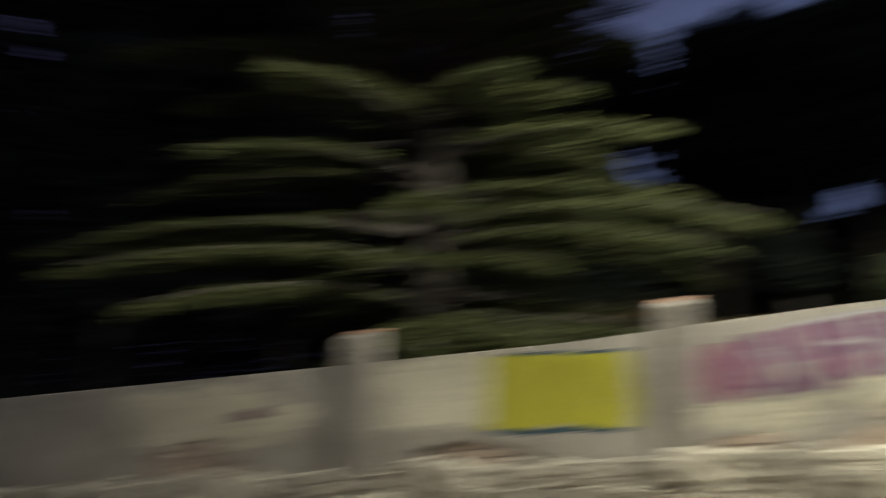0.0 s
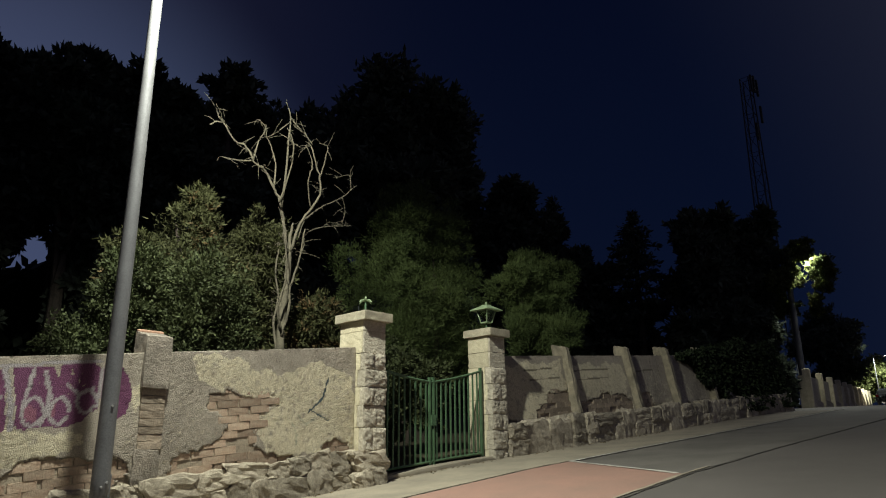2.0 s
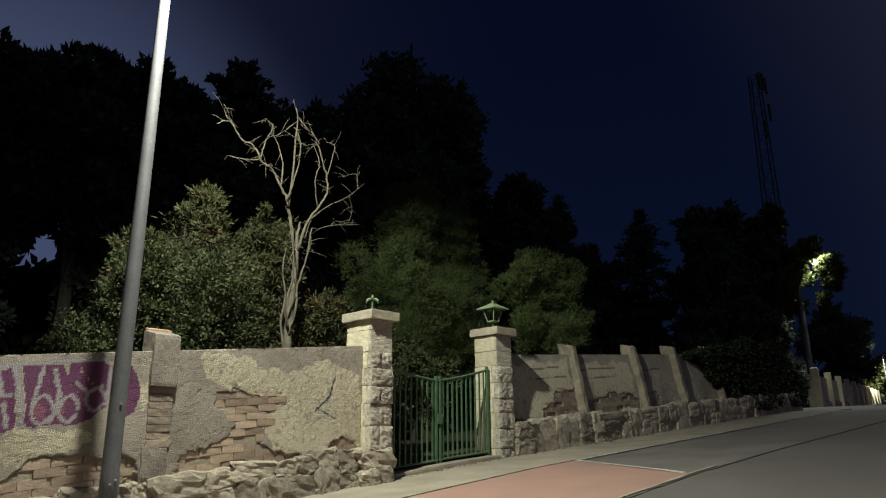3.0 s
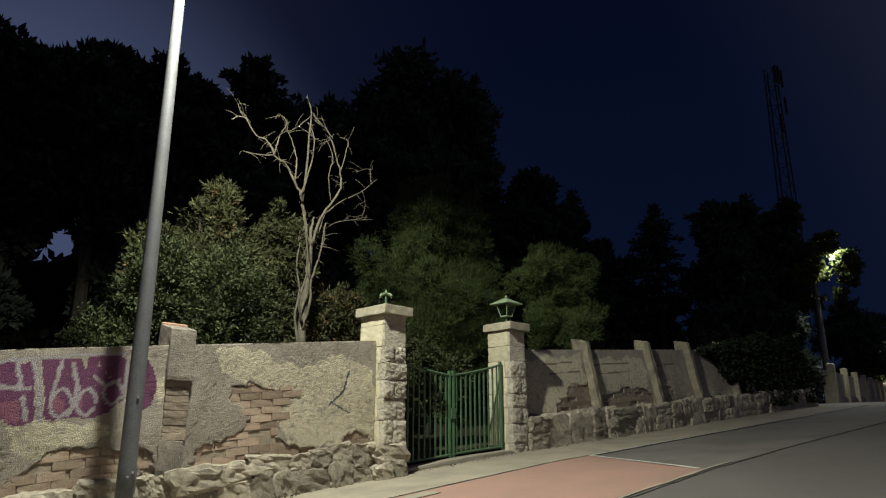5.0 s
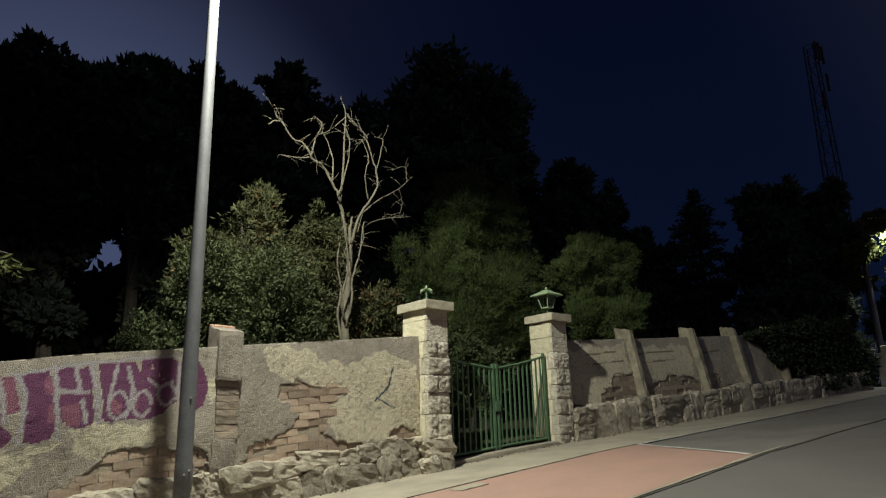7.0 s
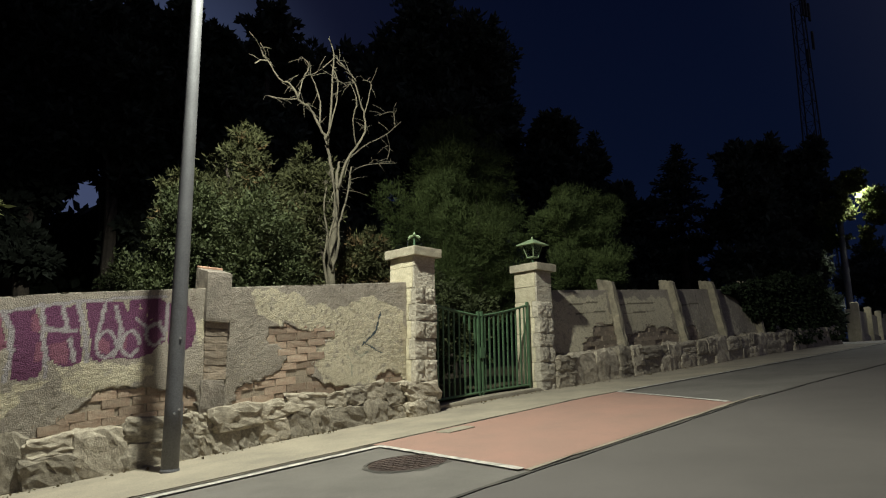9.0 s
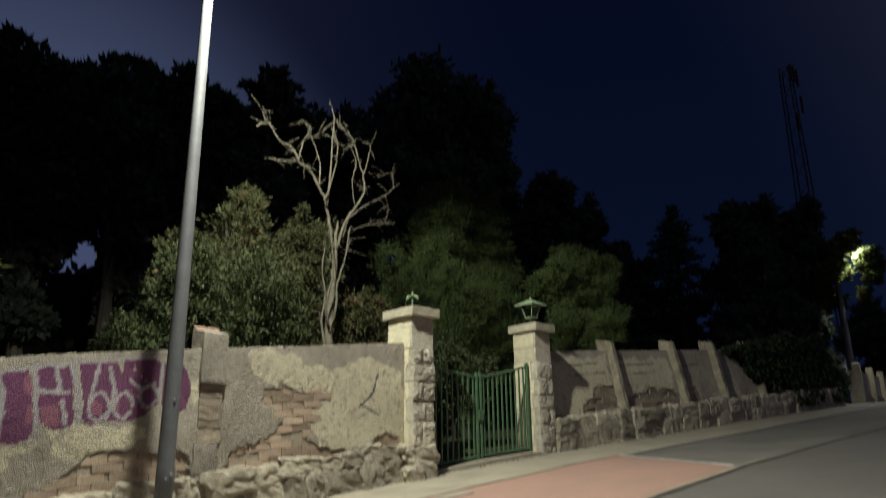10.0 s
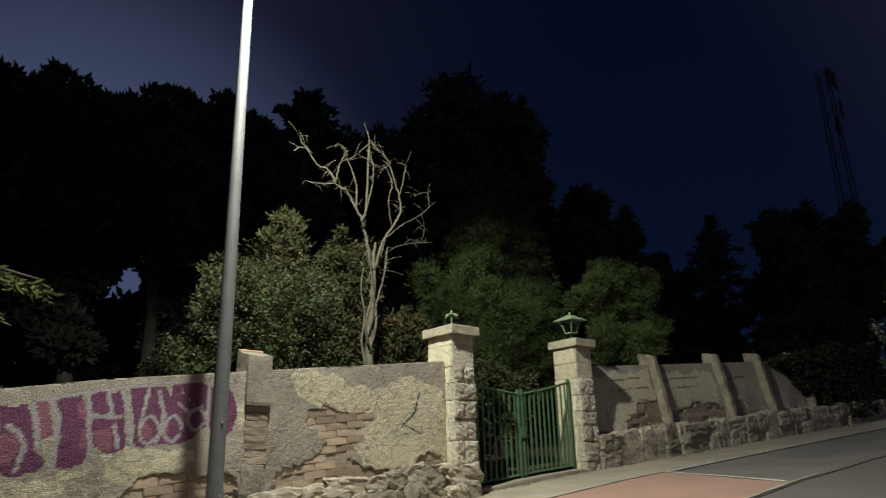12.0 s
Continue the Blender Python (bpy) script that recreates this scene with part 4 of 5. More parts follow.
def dead_tree(y):
    rnd = random.Random(12)
    ob = empty("dead_tree", (6.5, y, gz(6.5) + 0.12))
    tagged(ob, "bare dead tree with pale crooked branches in the shrubs", "tree")
    bm = bmesh.new()
    tr = curve_pts([(6.55, y, gz(6.5)), (6.58, y, 2.2), (6.61, y, 3.2), (6.66, y, 3.7), (6.69, y, 4.15), (6.70, y, 4.9), (6.74, y, 5.15)], 3, 0.012, rnd)
    tube(bm, tr, taper(len(tr), 0.092, 0.016), 10)
    part("trunk", bm, M["deadwood"], ob, smooth=True)
    # limbs in the tree's plane: (bend towards the road, thickness, line)
    limbs = [
        (0.0, 0.062, [(6.66, 4.60), (6.55, 5.09), (6.44, 5.50), (6.30, 5.72), (6.11, 5.98), (5.87, 6.10), (5.73, 6.31), (5.48, 6.36), (5.24, 6.62), (5.02, 6.50)]),
        (-0.1, 0.030, [(5.87, 6.10), (5.55, 6.02), (5.27, 6.00)]), (0.0, 0.016, [(5.24, 6.62), (5.17, 6.68), (5.11, 6.82)]),
        (-0.2, 0.030, [(5.87, 6.12), (5.95, 6.50), (6.07, 6.79), (5.90, 6.90)]),
        (0.3, 0.045, [(6.48, 5.40), (6.55, 6.23), (6.56, 6.69), (6.58, 7.16), (6.45, 7.44)]),
        (-0.3, 0.036, [(6.30, 5.70), (6.31, 6.16), (6.19, 6.48), (6.04, 6.66)]), (0.3, 0.024, [(6.58, 7.09), (6.24, 6.72), (5.98, 6.57)]),
        (0.3, 0.024, [(6.56, 7.15), (6.88, 6.96), (7.08, 6.78)]),
        (0.2, 0.055, [(6.72, 4.65), (6.88, 5.16), (7.12, 5.54), (7.30, 5.84), (7.25, 6.22), (7.12, 6.59), (6.96, 6.88), (6.65, 7.05)]),
        (0.1, 0.024, [(7.26, 6.10), (7.39, 6.60), (7.42, 6.85), (7.23, 6.86)]), (-0.3, 0.038, [(6.92, 5.22), (7.31, 5.58), (7.77, 5.89), (8.17, 6.26)]),
        (-0.3, 0.016, [(8.0, 6.16), (7.96, 6.41), (7.64, 6.26)]), (-0.3, 0.015, [(7.81, 5.92), (7.89, 5.65), (7.82, 5.40)]),
        (-0.2, 0.030, [(6.80, 4.80), (7.17, 5.13), (7.62, 5.29), (8.08, 5.40)]), (-0.1, 0.026, [(6.96, 5.0), (6.99, 4.8), (6.94, 4.62)]),
        (-0.4, 0.034, [(6.63, 5.0), (6.45, 4.71), (6.43, 4.35), (6.32, 3.98)]), (0.5, 0.034, [(6.44, 5.46), (6.62, 6.12), (6.67, 6.66), (6.51, 6.94)]),
        (-0.3, 0.055, [(6.60, 3.0), (6.56, 3.5), (6.62, 4.0), (6.74, 4.4), (6.70, 4.8)]), (0.35, 0.045, [(6.60, 3.2), (6.53, 3.6), (6.64, 4.1), (6.62, 4.6), (6.50, 5.2)]),
        (0.2, 0.060, [(6.61, 3.1), (6.72, 3.5), (6.76, 4.0), (6.90, 4.5), (7.0, 5.1)]), (-0.2, 0.052, [(6.58, 2.7), (6.46, 3.3), (6.50, 3.8), (6.44, 4.4), (6.56, 5.0)]),
        (-0.4, 0.040, [(6.62, 4.1), (6.70, 4.5), (6.86, 4.9), (6.98, 5.3)]), (0.4, 0.026, [(7.1, 5.5), (7.02, 6.0), (7.1, 6.4), (6.95, 6.7)]),
    ]
    for bend, r, line in limbs:
        r *= 0.49
        bm = bmesh.new()
        n = len(line) - 1
        yy = [y - bend * math.sin(min(i / n + 0.15, 1) * 1.5) for i in range(n + 1)]
        pts = curve_pts([(x * q / y, q, 1.285 + (z - 1.285) * q / y) for q, (x, z) in zip(yy, line)], 4, r * 0.45, rnd)
        tube(bm, pts, taper(len(pts), r, max(r * 0.35, 0.006)), 7)
        for _ in range(int(n * 2.6)):
            q = pts[rnd.randrange(len(pts) // 3, len(pts))]
            d = Vector((rnd.uniform(-1, 1), rnd.uniform(-0.6, 0.6), rnd.uniform(-0.7, 0.8))).normalized()
            ln = rnd.uniform(0.08, 0.36)
            e = q + d * ln
            tube(bm, [q, q.lerp(e, 0.5) + Vector((rnd.uniform(-0.03, 0.03), 0, 0.02)), e], [0.006, 0.004, 0.0025], 4)
        part("branch", bm, M["deadwood"], ob, smooth=True)
    return ob


dead_tree(10.2)


def shrub(at, clumps, tufts, per, length, width, material, label, seed, category="shrub", stems=5, spread=0.16, droop=0.0, extra=None):
    """A shrub of several stems under a leafy crown."""
    rng, rnd = np.random.default_rng(seed), random.Random(seed)
    ob = empty("shrub" if category == "shrub" else "tree", (at[0], at[1], gz(at[0]) + 0.1))
    tagged(ob, label, category)
    for k in range(stems):
        c = clumps[k % len(clumps)]
        bm = bmesh.new()
        a = Vector((at[0] + rnd.uniform(-0.5, 0.5) * min(stems - 1, 2), at[1] + rnd.uniform(-0.3, 0.3), gz(at[0])))
        b = Vector((c[0] + rnd.uniform(-0.3, 0.3) * c[3], c[1], c[2] + rnd.uniform(0.0, 0.4) * c[5]))
        pts = curve_pts([a, a.lerp(b, 0.5) + Vector((rnd.uniform(-0.2, 0.2), 0, 0.1)), b], 4, 0.02, rnd)
        tube(bm, pts, taper(len(pts), 0.035 if category == "shrub" else 0.16, 0.012), 6)
        part("stem" if category == "shrub" else ("trunk" if k == 0 else "limb"), bm, M["bark"], ob)
    clumps = burst(clumps, seed)
    pos, out = crown_points(clumps, tufts, per, rng, spread * 1.7, droop)
    leaf_object("crown", pos, out, length, width, material, ob, rng)
    if extra:
        pos, out = crown_points(clumps, extra[1], per, rng, spread * 1.7, droop, 0.85)
        leaf_object("withered_growth", pos, out, length, width, extra[0], ob, rng)
    return ob


shrub((4.3, 10.4), [(3.75, 10.2, 2.65, 0.70, 0.9, 0.80), (4.45, 10.0, 3.05, 0.80, 0.9, 1.0), (5.2, 10.1, 2.9, 0.75, 0.8, 0.9), (4.15, 10.5, 3.6, 0.50, 0.6, 0.6), (3.35, 10.3, 2.3, 0.45, 0.7, 0.6)],
      2100, 26, 0.066, 0.030, M["bush"], "dense dark green broad-leaved shrub behind the wall", 1, spread=0.10)
shrub((4.9, 11.0), [(5.05, 10.9, 4.8, 0.48, 0.6, 0.85), (5.6, 11.0, 4.0, 0.60, 0.6, 0.8), (4.4, 11.1, 4.1, 0.5, 0.6, 0.6), (5.0, 10.8, 3.8, 0.9, 0.7, 0.7)],
      1100, 22, 0.12, 0.026, M["oleander"], "tall oleander shrub with narrow olive leaves", 2, spread=0.13, extra=(M["rusty"], 60))
shrub((6.2, 11.0), [(6.6, 11.0, 4.75, 0.40, 0.6, 0.95), (6.7, 10.9, 4.0, 0.45, 0.5, 0.7), (5.9, 11.0, 3.4, 0.55, 0.5, 0.8), (6.3, 11.3, 3.0, 0.8, 0.5, 0.8)],
      1000, 22, 0.12, 0.026, M["oleander"], "tall oleander shrub round the dead tree", 3, spread=0.13)
shrub((7.2, 10.3), [(7.6, 10.6, 3.30, 0.55, 0.5, 0.75), (6.95, 11.0, 2.8, 0.5, 0.4, 0.6), (8.1, 10.5, 3.1, 0.45, 0.5, 0.6)],
      650, 20, 0.12, 0.026, M["oleander"], "withering oleander shrub with rusty leaves by the gate", 4, spread=0.14, extra=(M["rusty"], 150))
shrub((1.2, 12.6), [(2.4, 12.5, 2.0, 0.9, 0.7, 0.6), (1.2, 12.7, 1.9, 0.9, 0.7, 0.7), (0.2, 12.8, 2.1, 0.9, 0.7, 0.8)],
      400, 20, 0.10, 0.045, M["rusty"], "low withered shrub behind the wall", 5, spread=0.14)
shrub((9.0, 10.6), [(8.5, 9.7, 1.9, 0.6, 0.5, 0.8), (9.3, 9.8, 2.2, 0.6, 0.5, 0.8), (8.9, 10.6, 2.9, 0.6, 0.5, 0.6), (9.9, 10.4, 2.5, 0.6, 0.5, 0.8), (8.0, 9.9, 1.6, 0.5, 0.4, 0.6)],
      1200, 22, 0.075, 0.040, M["bush"], "leafy green shrub behind the gate", 6, spread=0.12)


def pine(at, clumps, tufts, material, label, seed, length=0.13, width=0.014, per=46):
    return shrub(at, clumps, tufts, per, length, width, material, label, seed, "tree", 4, 0.11, -0.6)


pine((12.4, 13.2), [(12.45, 13.0, 7.6, 0.6, 0.7, 0.9), (11.9, 12.9, 6.6, 1.0, 0.9, 1.1), (13.2, 12.9, 6.5, 1.0, 0.9, 1.0), (11.3, 12.9, 5.3, 1.1, 1.0, 1.2), (12.8, 12.8, 5.2, 1.3, 1.0, 1.2), (14.0, 12.9, 5.5, 0.8, 0.8, 1.2), (11.2, 13.0, 3.8, 1.2, 1.0, 1.2), (12.9, 12.7, 3.8, 1.6, 1.1, 1.3)],
     2300, M["pine"], "young green pine behind the gate pillars", 11)
pine((14.8, 10.9), [(14.6, 10.9, 5.8, 0.7, 0.7, 0.7), (15.6, 10.8, 5.2, 0.75, 0.7, 0.75), (14.0, 10.7, 5.0, 0.8, 0.7, 0.85), (15.2, 10.6, 4.4, 1.0, 0.8, 0.8), (14.2, 10.5, 3.9, 1.1, 0.8, 0.9), (15.9, 10.8, 4.4, 0.55, 0.6, 0.7)],
     1700, M["pine"], "young green pine above the upper wall", 12)


def ivy(x0, x1, n, seed):
    """Creeper that has grown over the wall's top and hangs down its face; its dark leaves stand in for shade."""
    rng = np.random.default_rng(seed)
    x = x0 + (x1 - x0) * rng.uniform(0, 1, n) ** 0.75
    reach = 1.9 * np.clip((x - x0) / 3.6, 0.05, 1) * (0.80 + 0.22 * np.sin(x * 2.3) + 0.15 * np.sin(x * 5.9))
    top = np.array([top_upper(v) - gz(v) for v in x])
    drop = np.where(rng.uniform(0, 1, n) < 0.2, rng.uniform(-0.25, 0, n), rng.uniform(0, 1.1, n) ** 1.4) * reach
    h = np.maximum(top - drop, 0.25)
    y = 8.48 + 0.19 * h - 0.03 - np.abs(rng.normal(0, 0.10, n)) + np.where(drop < 0, rng.uniform(-0.10, 0.2, n), 0)
    z = np.interp(x, GX, GZ) + h
    out = rng.normal(size=(n, 3)) * 0.7 + np.array([0, -0.5, -0.6])
    ob = leaf_object("ivy", np.stack([x, y, z], 1), out, 0.11, 0.085, M["ivy"], None, rng)
    tagged(ob, "dark ivy over the face of the upper wall, standing in for shade", "ivy", kind="stuff")


ivy(18.2, 25.4, 26000, 91)


def big_tree(at, clumps, tufts, label, seed, material="night", per=18, length=0.33, width=0.17, r=0.28, spread=0.10, shell=0.35, limbs=6):
    """A tall tree far back: trunk, limbs to its clumps and a ragged crown."""
    rng, rnd = np.random.default_rng(seed), random.Random(seed)
    g = gz(at[0])
    ob = empty("tree", (at[0], at[1], g))
    tagged(ob, label, "tree")
    top = max(c[2] for c in clumps)
    bm = bmesh.new()
    pts = curve_pts([(at[0], at[1], g - 0.2), (at[0] + rnd.uniform(-0.3, 0.3), at[1], g + (top - g) * 0.5), (at[0] + rnd.uniform(-0.4, 0.4), at[1], top)], 6)
    tube(bm, pts, taper(len(pts), r, 0.06), 9)
    part("trunk", bm, M["bark"], ob)
    for c in clumps[:limbs]:
        bm = bmesh.new()
        z0 = g + (c[2] - g) * 0.65
        a, b = Vector((at[0], at[1], z0)), Vector(c[:3])
        pts = curve_pts([a, a.lerp(b, 0.5) + Vector((0, 0, 0.3)), b], 4)
        tube(bm, pts, taper(len(pts), r * 0.4, 0.03), 6)
        part("limb", bm, M["bark"], ob)
    clumps = burst(clumps, seed, 6, 0.46)
    pos, out = crown_points(clumps, tufts, per, rng, spread * 1.5, 0.0, shell)
    leaf_object("crown", pos, out, length, width, M[material], ob, rng)
    return ob


def heap(x, y, top, rx, low, seed, n=6):
    """Clumps that make up a crown from low to top, rx wide."""
    rnd = random.Random(seed)
    out = [(x, y, top - rx * 0.45, rx * 0.55, rx * 0.6, rx * 0.45)]
    for k in range(n):
        z = low + (top - low) * (k + 0.5) / n * 0.85
        w = rx * (0.62 if k % 2 else 0.5)
        out.append((x + rnd.uniform(-0.5, 0.5) * rx, y + rnd.uniform(-0.4, 0.4) * rx, z, w, w, (top - low) / n * 0.9))
    return out


PINES = [  # x, y, top, half width, lowest leaves
    (2.4, 23, 12.8, 2.3, 5.2), (4.35, 22, 12.3, 1.7, 4.5), (6.7, 23, 13.7, 1.6, 8.4), (8.5, 23, 14.3, 1.5, 5.5), (9.6, 23, 14.0, 1.3, 4.5), (11.5, 22, 14.9, 1.8, 4.0), (12.8, 22.5, 14.2, 1.3, 4.0),
    (-1.0, 24, 13.4, 2.2, 4.5), (-7.5, 26, 15.0, 3.0, 4.0), (-13.0, 24, 13.0, 3.2, 3.0), (14.4, 24, 14.4, 1.6, 4.0), (16.2, 23.5, 11.4, 1.9, 2.5), (34.0, 19.5, 9.0, 2.2, 3.0), (-19.5, 22, 20.5, 3.6, 3.0),
]
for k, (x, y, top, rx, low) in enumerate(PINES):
    # crowns at the left take the darker leaf copy in place of shade
    big_tree((x, y), heap(x, y, top, rx * 1.15, low, 40 + k, 7), 2200 if top > 20 else 1250, "tall dark tree at the back of the garden at night", 40 + k, "shaded" if -2 < x < 5 else "night")
for k, u in enumerate(np.arange(-1.55, 0.75, 0.115)):
    x, y = 27.0 * float(u), 27.0
    low = 9.2 if 0.15 < u < 0.42 else 4.5
    top = 22.5 if u < -0.12 else 13.2 if u < 0.12 else 15.2 if u < 0.4 else 16.2
    big_tree((x, y), heap(x, y, top + 0.8 * math.sin(k * 2.1), 2.7, low, 80 + k, 6), 1500 if u < -0.7 else 1150 if u < -0.1 else 900, "dark tree in the row at the garden's end", 80 + k, length=0.66 if u < -0.1 else 0.42, width=0.36 if u < -0.1 else 0.21)


def far_woods():
    """The undergrowth behind the trees, too dense to count."""
    rng = np.random.default_rng(77)
    n = 60000
    x, y = rng.uniform(-60, 75, n), rng.uniform(30, 33, n)
    top = 8.15 + 0.4 * np.sin(x * 0.9) + 0.4 * np.sin(x * 2.3)
    z = np.interp(x, GX, GZ) + rng.uniform(0, 1, n) ** 0.7 * np.maximum(top - np.interp(x, GX, GZ), 2.0)
    ob = leaf_object("undergrowth", np.stack([x, y, z], 1), rng.normal(size=(n, 3)), 0.8, 0.5, M["night"], None, rng)
    tagged(ob, "dense dark undergrowth at the back of the garden", "undergrowth", kind="stuff")


far_woods()
big_tree((18.4, 20.5), [(18.9, 20, 14.1, 2.8, 2.2, 2.0), (16.7, 20, 13.5, 1.9, 1.8, 1.6), (20.9, 20, 13.6, 1.9, 1.8, 1.8), (15.7, 20, 12.0, 1.3, 1.5, 1.5), (15.4, 20, 10.2, 1.6, 1.6, 1.8), (18.0, 20, 12.2, 3.0, 2.0, 1.9), (21.5, 20, 11.8, 1.6, 1.8, 1.7), (18.6, 20, 10.4, 3.6, 2.0, 1.8), (18.0, 20, 7.8, 3.8, 2.0, 1.8), (17.6, 20, 5.6, 3.6, 2.0, 1.8)],
         5200, "very large dark stone pine rising over the garden", 60, r=0.45)
big_tree((23.2, 18.5), heap(22.7, 18.2, 12.2, 1.7, 4.5, 61, 7), 1800, "tall dark tree beside the large pine", 61)
big_tree((25.4, 18.6), heap(24.9, 18.2, 11.2, 2.0, 4.5, 62, 7), 1300, "dark tree in the garden at night", 62)
big_tree((29.0, 18.6), heap(28.6, 18.2, 10.1, 2.3, 3.5, 63, 6), 1500, "low dark tree in the garden at night", 63)
big_tree((32.8, 14.4), [(30.2, 13.0, 9.4, 1.4, 1.4, 1.3), (31.6, 13.2, 10.7, 1.5, 1.4, 1.3), (33.4, 13.4, 10.6, 1.6, 1.5, 1.4), (35.3, 13.2, 10.0, 1.5, 1.4, 1.2), (31.0, 13, 8.2, 1.9, 1.5, 1.6), (34.6, 13, 8.4, 2.2, 1.5, 1.6), (30.0, 12.6, 6.0, 2.0, 1.4, 1.8), (33.0, 12.6, 5.0, 2.8, 1.4, 1.8), (35.0, 12.8, 5.6, 2.0, 1.4, 1.8)],
         3400, "broad dark tree overhanging the upper wall", 64, r=0.4)
big_tree((64.5, 17.8), [(66.0, 17.6, 10.1, 2.8, 2.6, 2.3), (69.0, 17.9, 8.9, 1.8, 1.8, 1.6), (62.0, 17.2, 8.6, 2.2, 2.2, 2.0), (63.0, 17.4, 6.6, 3.0, 1.8, 1.5)],
         2200, "dark round tree beyond the far wall", 65, r=0.3)
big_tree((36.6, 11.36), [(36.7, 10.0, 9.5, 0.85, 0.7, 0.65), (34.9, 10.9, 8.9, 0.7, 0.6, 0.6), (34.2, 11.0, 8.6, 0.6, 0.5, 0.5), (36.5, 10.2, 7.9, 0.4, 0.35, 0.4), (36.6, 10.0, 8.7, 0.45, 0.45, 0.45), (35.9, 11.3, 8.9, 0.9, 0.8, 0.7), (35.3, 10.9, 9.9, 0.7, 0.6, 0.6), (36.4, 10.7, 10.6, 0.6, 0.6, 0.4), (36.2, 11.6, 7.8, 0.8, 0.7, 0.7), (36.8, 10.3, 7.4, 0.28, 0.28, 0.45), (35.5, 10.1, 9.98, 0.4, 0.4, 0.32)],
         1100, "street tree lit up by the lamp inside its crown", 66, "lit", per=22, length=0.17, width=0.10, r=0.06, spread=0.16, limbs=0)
big_tree((34.6, 12.4), [(34.4, 11.9, 11.2, 1.1, 0.9, 0.9), (33.8, 11.8, 9.6, 1.2, 0.9, 1.0), (34.8, 12.2, 8.2, 1.0, 0.8, 1.1), (34.6, 12.2, 6.0, 0.9, 0.8, 1.4), (34.8, 12.2, 4.2, 0.8, 0.8, 1.3), (33.4, 11.5, gz(33.4) + 0.9, 0.9, 0.7, 1.0), (34.7, 12.2, gz(34.7) + 0.9, 0.9, 0.7, 1.0)],
         1200, "dark slim tree beside the far street lamp", 68, per=18, r=0.22)
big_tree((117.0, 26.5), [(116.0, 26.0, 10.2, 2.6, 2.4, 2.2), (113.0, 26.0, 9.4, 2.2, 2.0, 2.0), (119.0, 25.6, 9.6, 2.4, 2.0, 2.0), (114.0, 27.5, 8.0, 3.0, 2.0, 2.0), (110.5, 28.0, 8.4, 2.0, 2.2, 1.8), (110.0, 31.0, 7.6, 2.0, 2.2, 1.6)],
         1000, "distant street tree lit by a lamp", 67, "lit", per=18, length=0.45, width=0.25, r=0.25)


def spire(at, top, width, label, seed, material="night", droop=0.25, low=2.0, spread=1.1, boughs=8):
    """A pointed conifer with tiers of boughs."""
    rng, rnd = np.random.default_rng(seed), random.Random(seed)
    x, y = at
    g = gz(x)
    ob = empty("conifer", (x, y, g))
    tagged(ob, label, "tree")
    bm = bmesh.new()
    tube(bm, [(x, y, g - 0.2), (x, y, g + (top - g) * 0.5), (x, y, top)], [0.25, 0.15, 0.02], 9)
    part("trunk", bm, M["bark"], ob)
    pos, out = [], []
    z = g + low
    while z < top - 0.1:
        f = (top - z) / (top - g - low)
        reach = width * f ** spread * rnd.uniform(0.65, 1.15) * (0.3 if f < 0.07 else 1) + 0.02
        for k in range(boughs):
            a = rnd.uniform(0, math.tau)
            n = int(5 + 240 * f)
            u = rng.uniform(0.05, 1, n)
            r = reach * u
            sp = rng.normal(0, 0.16, n) * (0.3 + u)
            px = x + math.cos(a) * r - math.sin(a) * sp
            py = y + math.sin(a) * r + math.cos(a) * sp
            pz = z - droop * r * u + rng.normal(0, 0.05, n) + 0.06 * reach * np.maximum(0, u - 0.75)
            pos.append(np.stack([px, py, pz], 1))
            out.append(np.stack([np.full(n, math.cos(a)), np.full(n, math.sin(a)), np.full(n, -0.15)], 1) + rng.normal(0, 0.6, (n, 3)))
        z += 0.20 + 0.6 * f
    leaf_object("crown", np.concatenate(pos), np.concatenate(out), 0.26, 0.10, M[material], ob, rng)
    return ob


spire((29.9, 16.0), 12.3, 4.6, "dark pointed spruce against the night sky", 71, low=1.0, spread=0.92, droop=0.10, boughs=7)
spire((26.0, 18.0), 12.5, 1.3, "slender dark cypress-like conifer", 72, droop=-0.4, low=1.0)


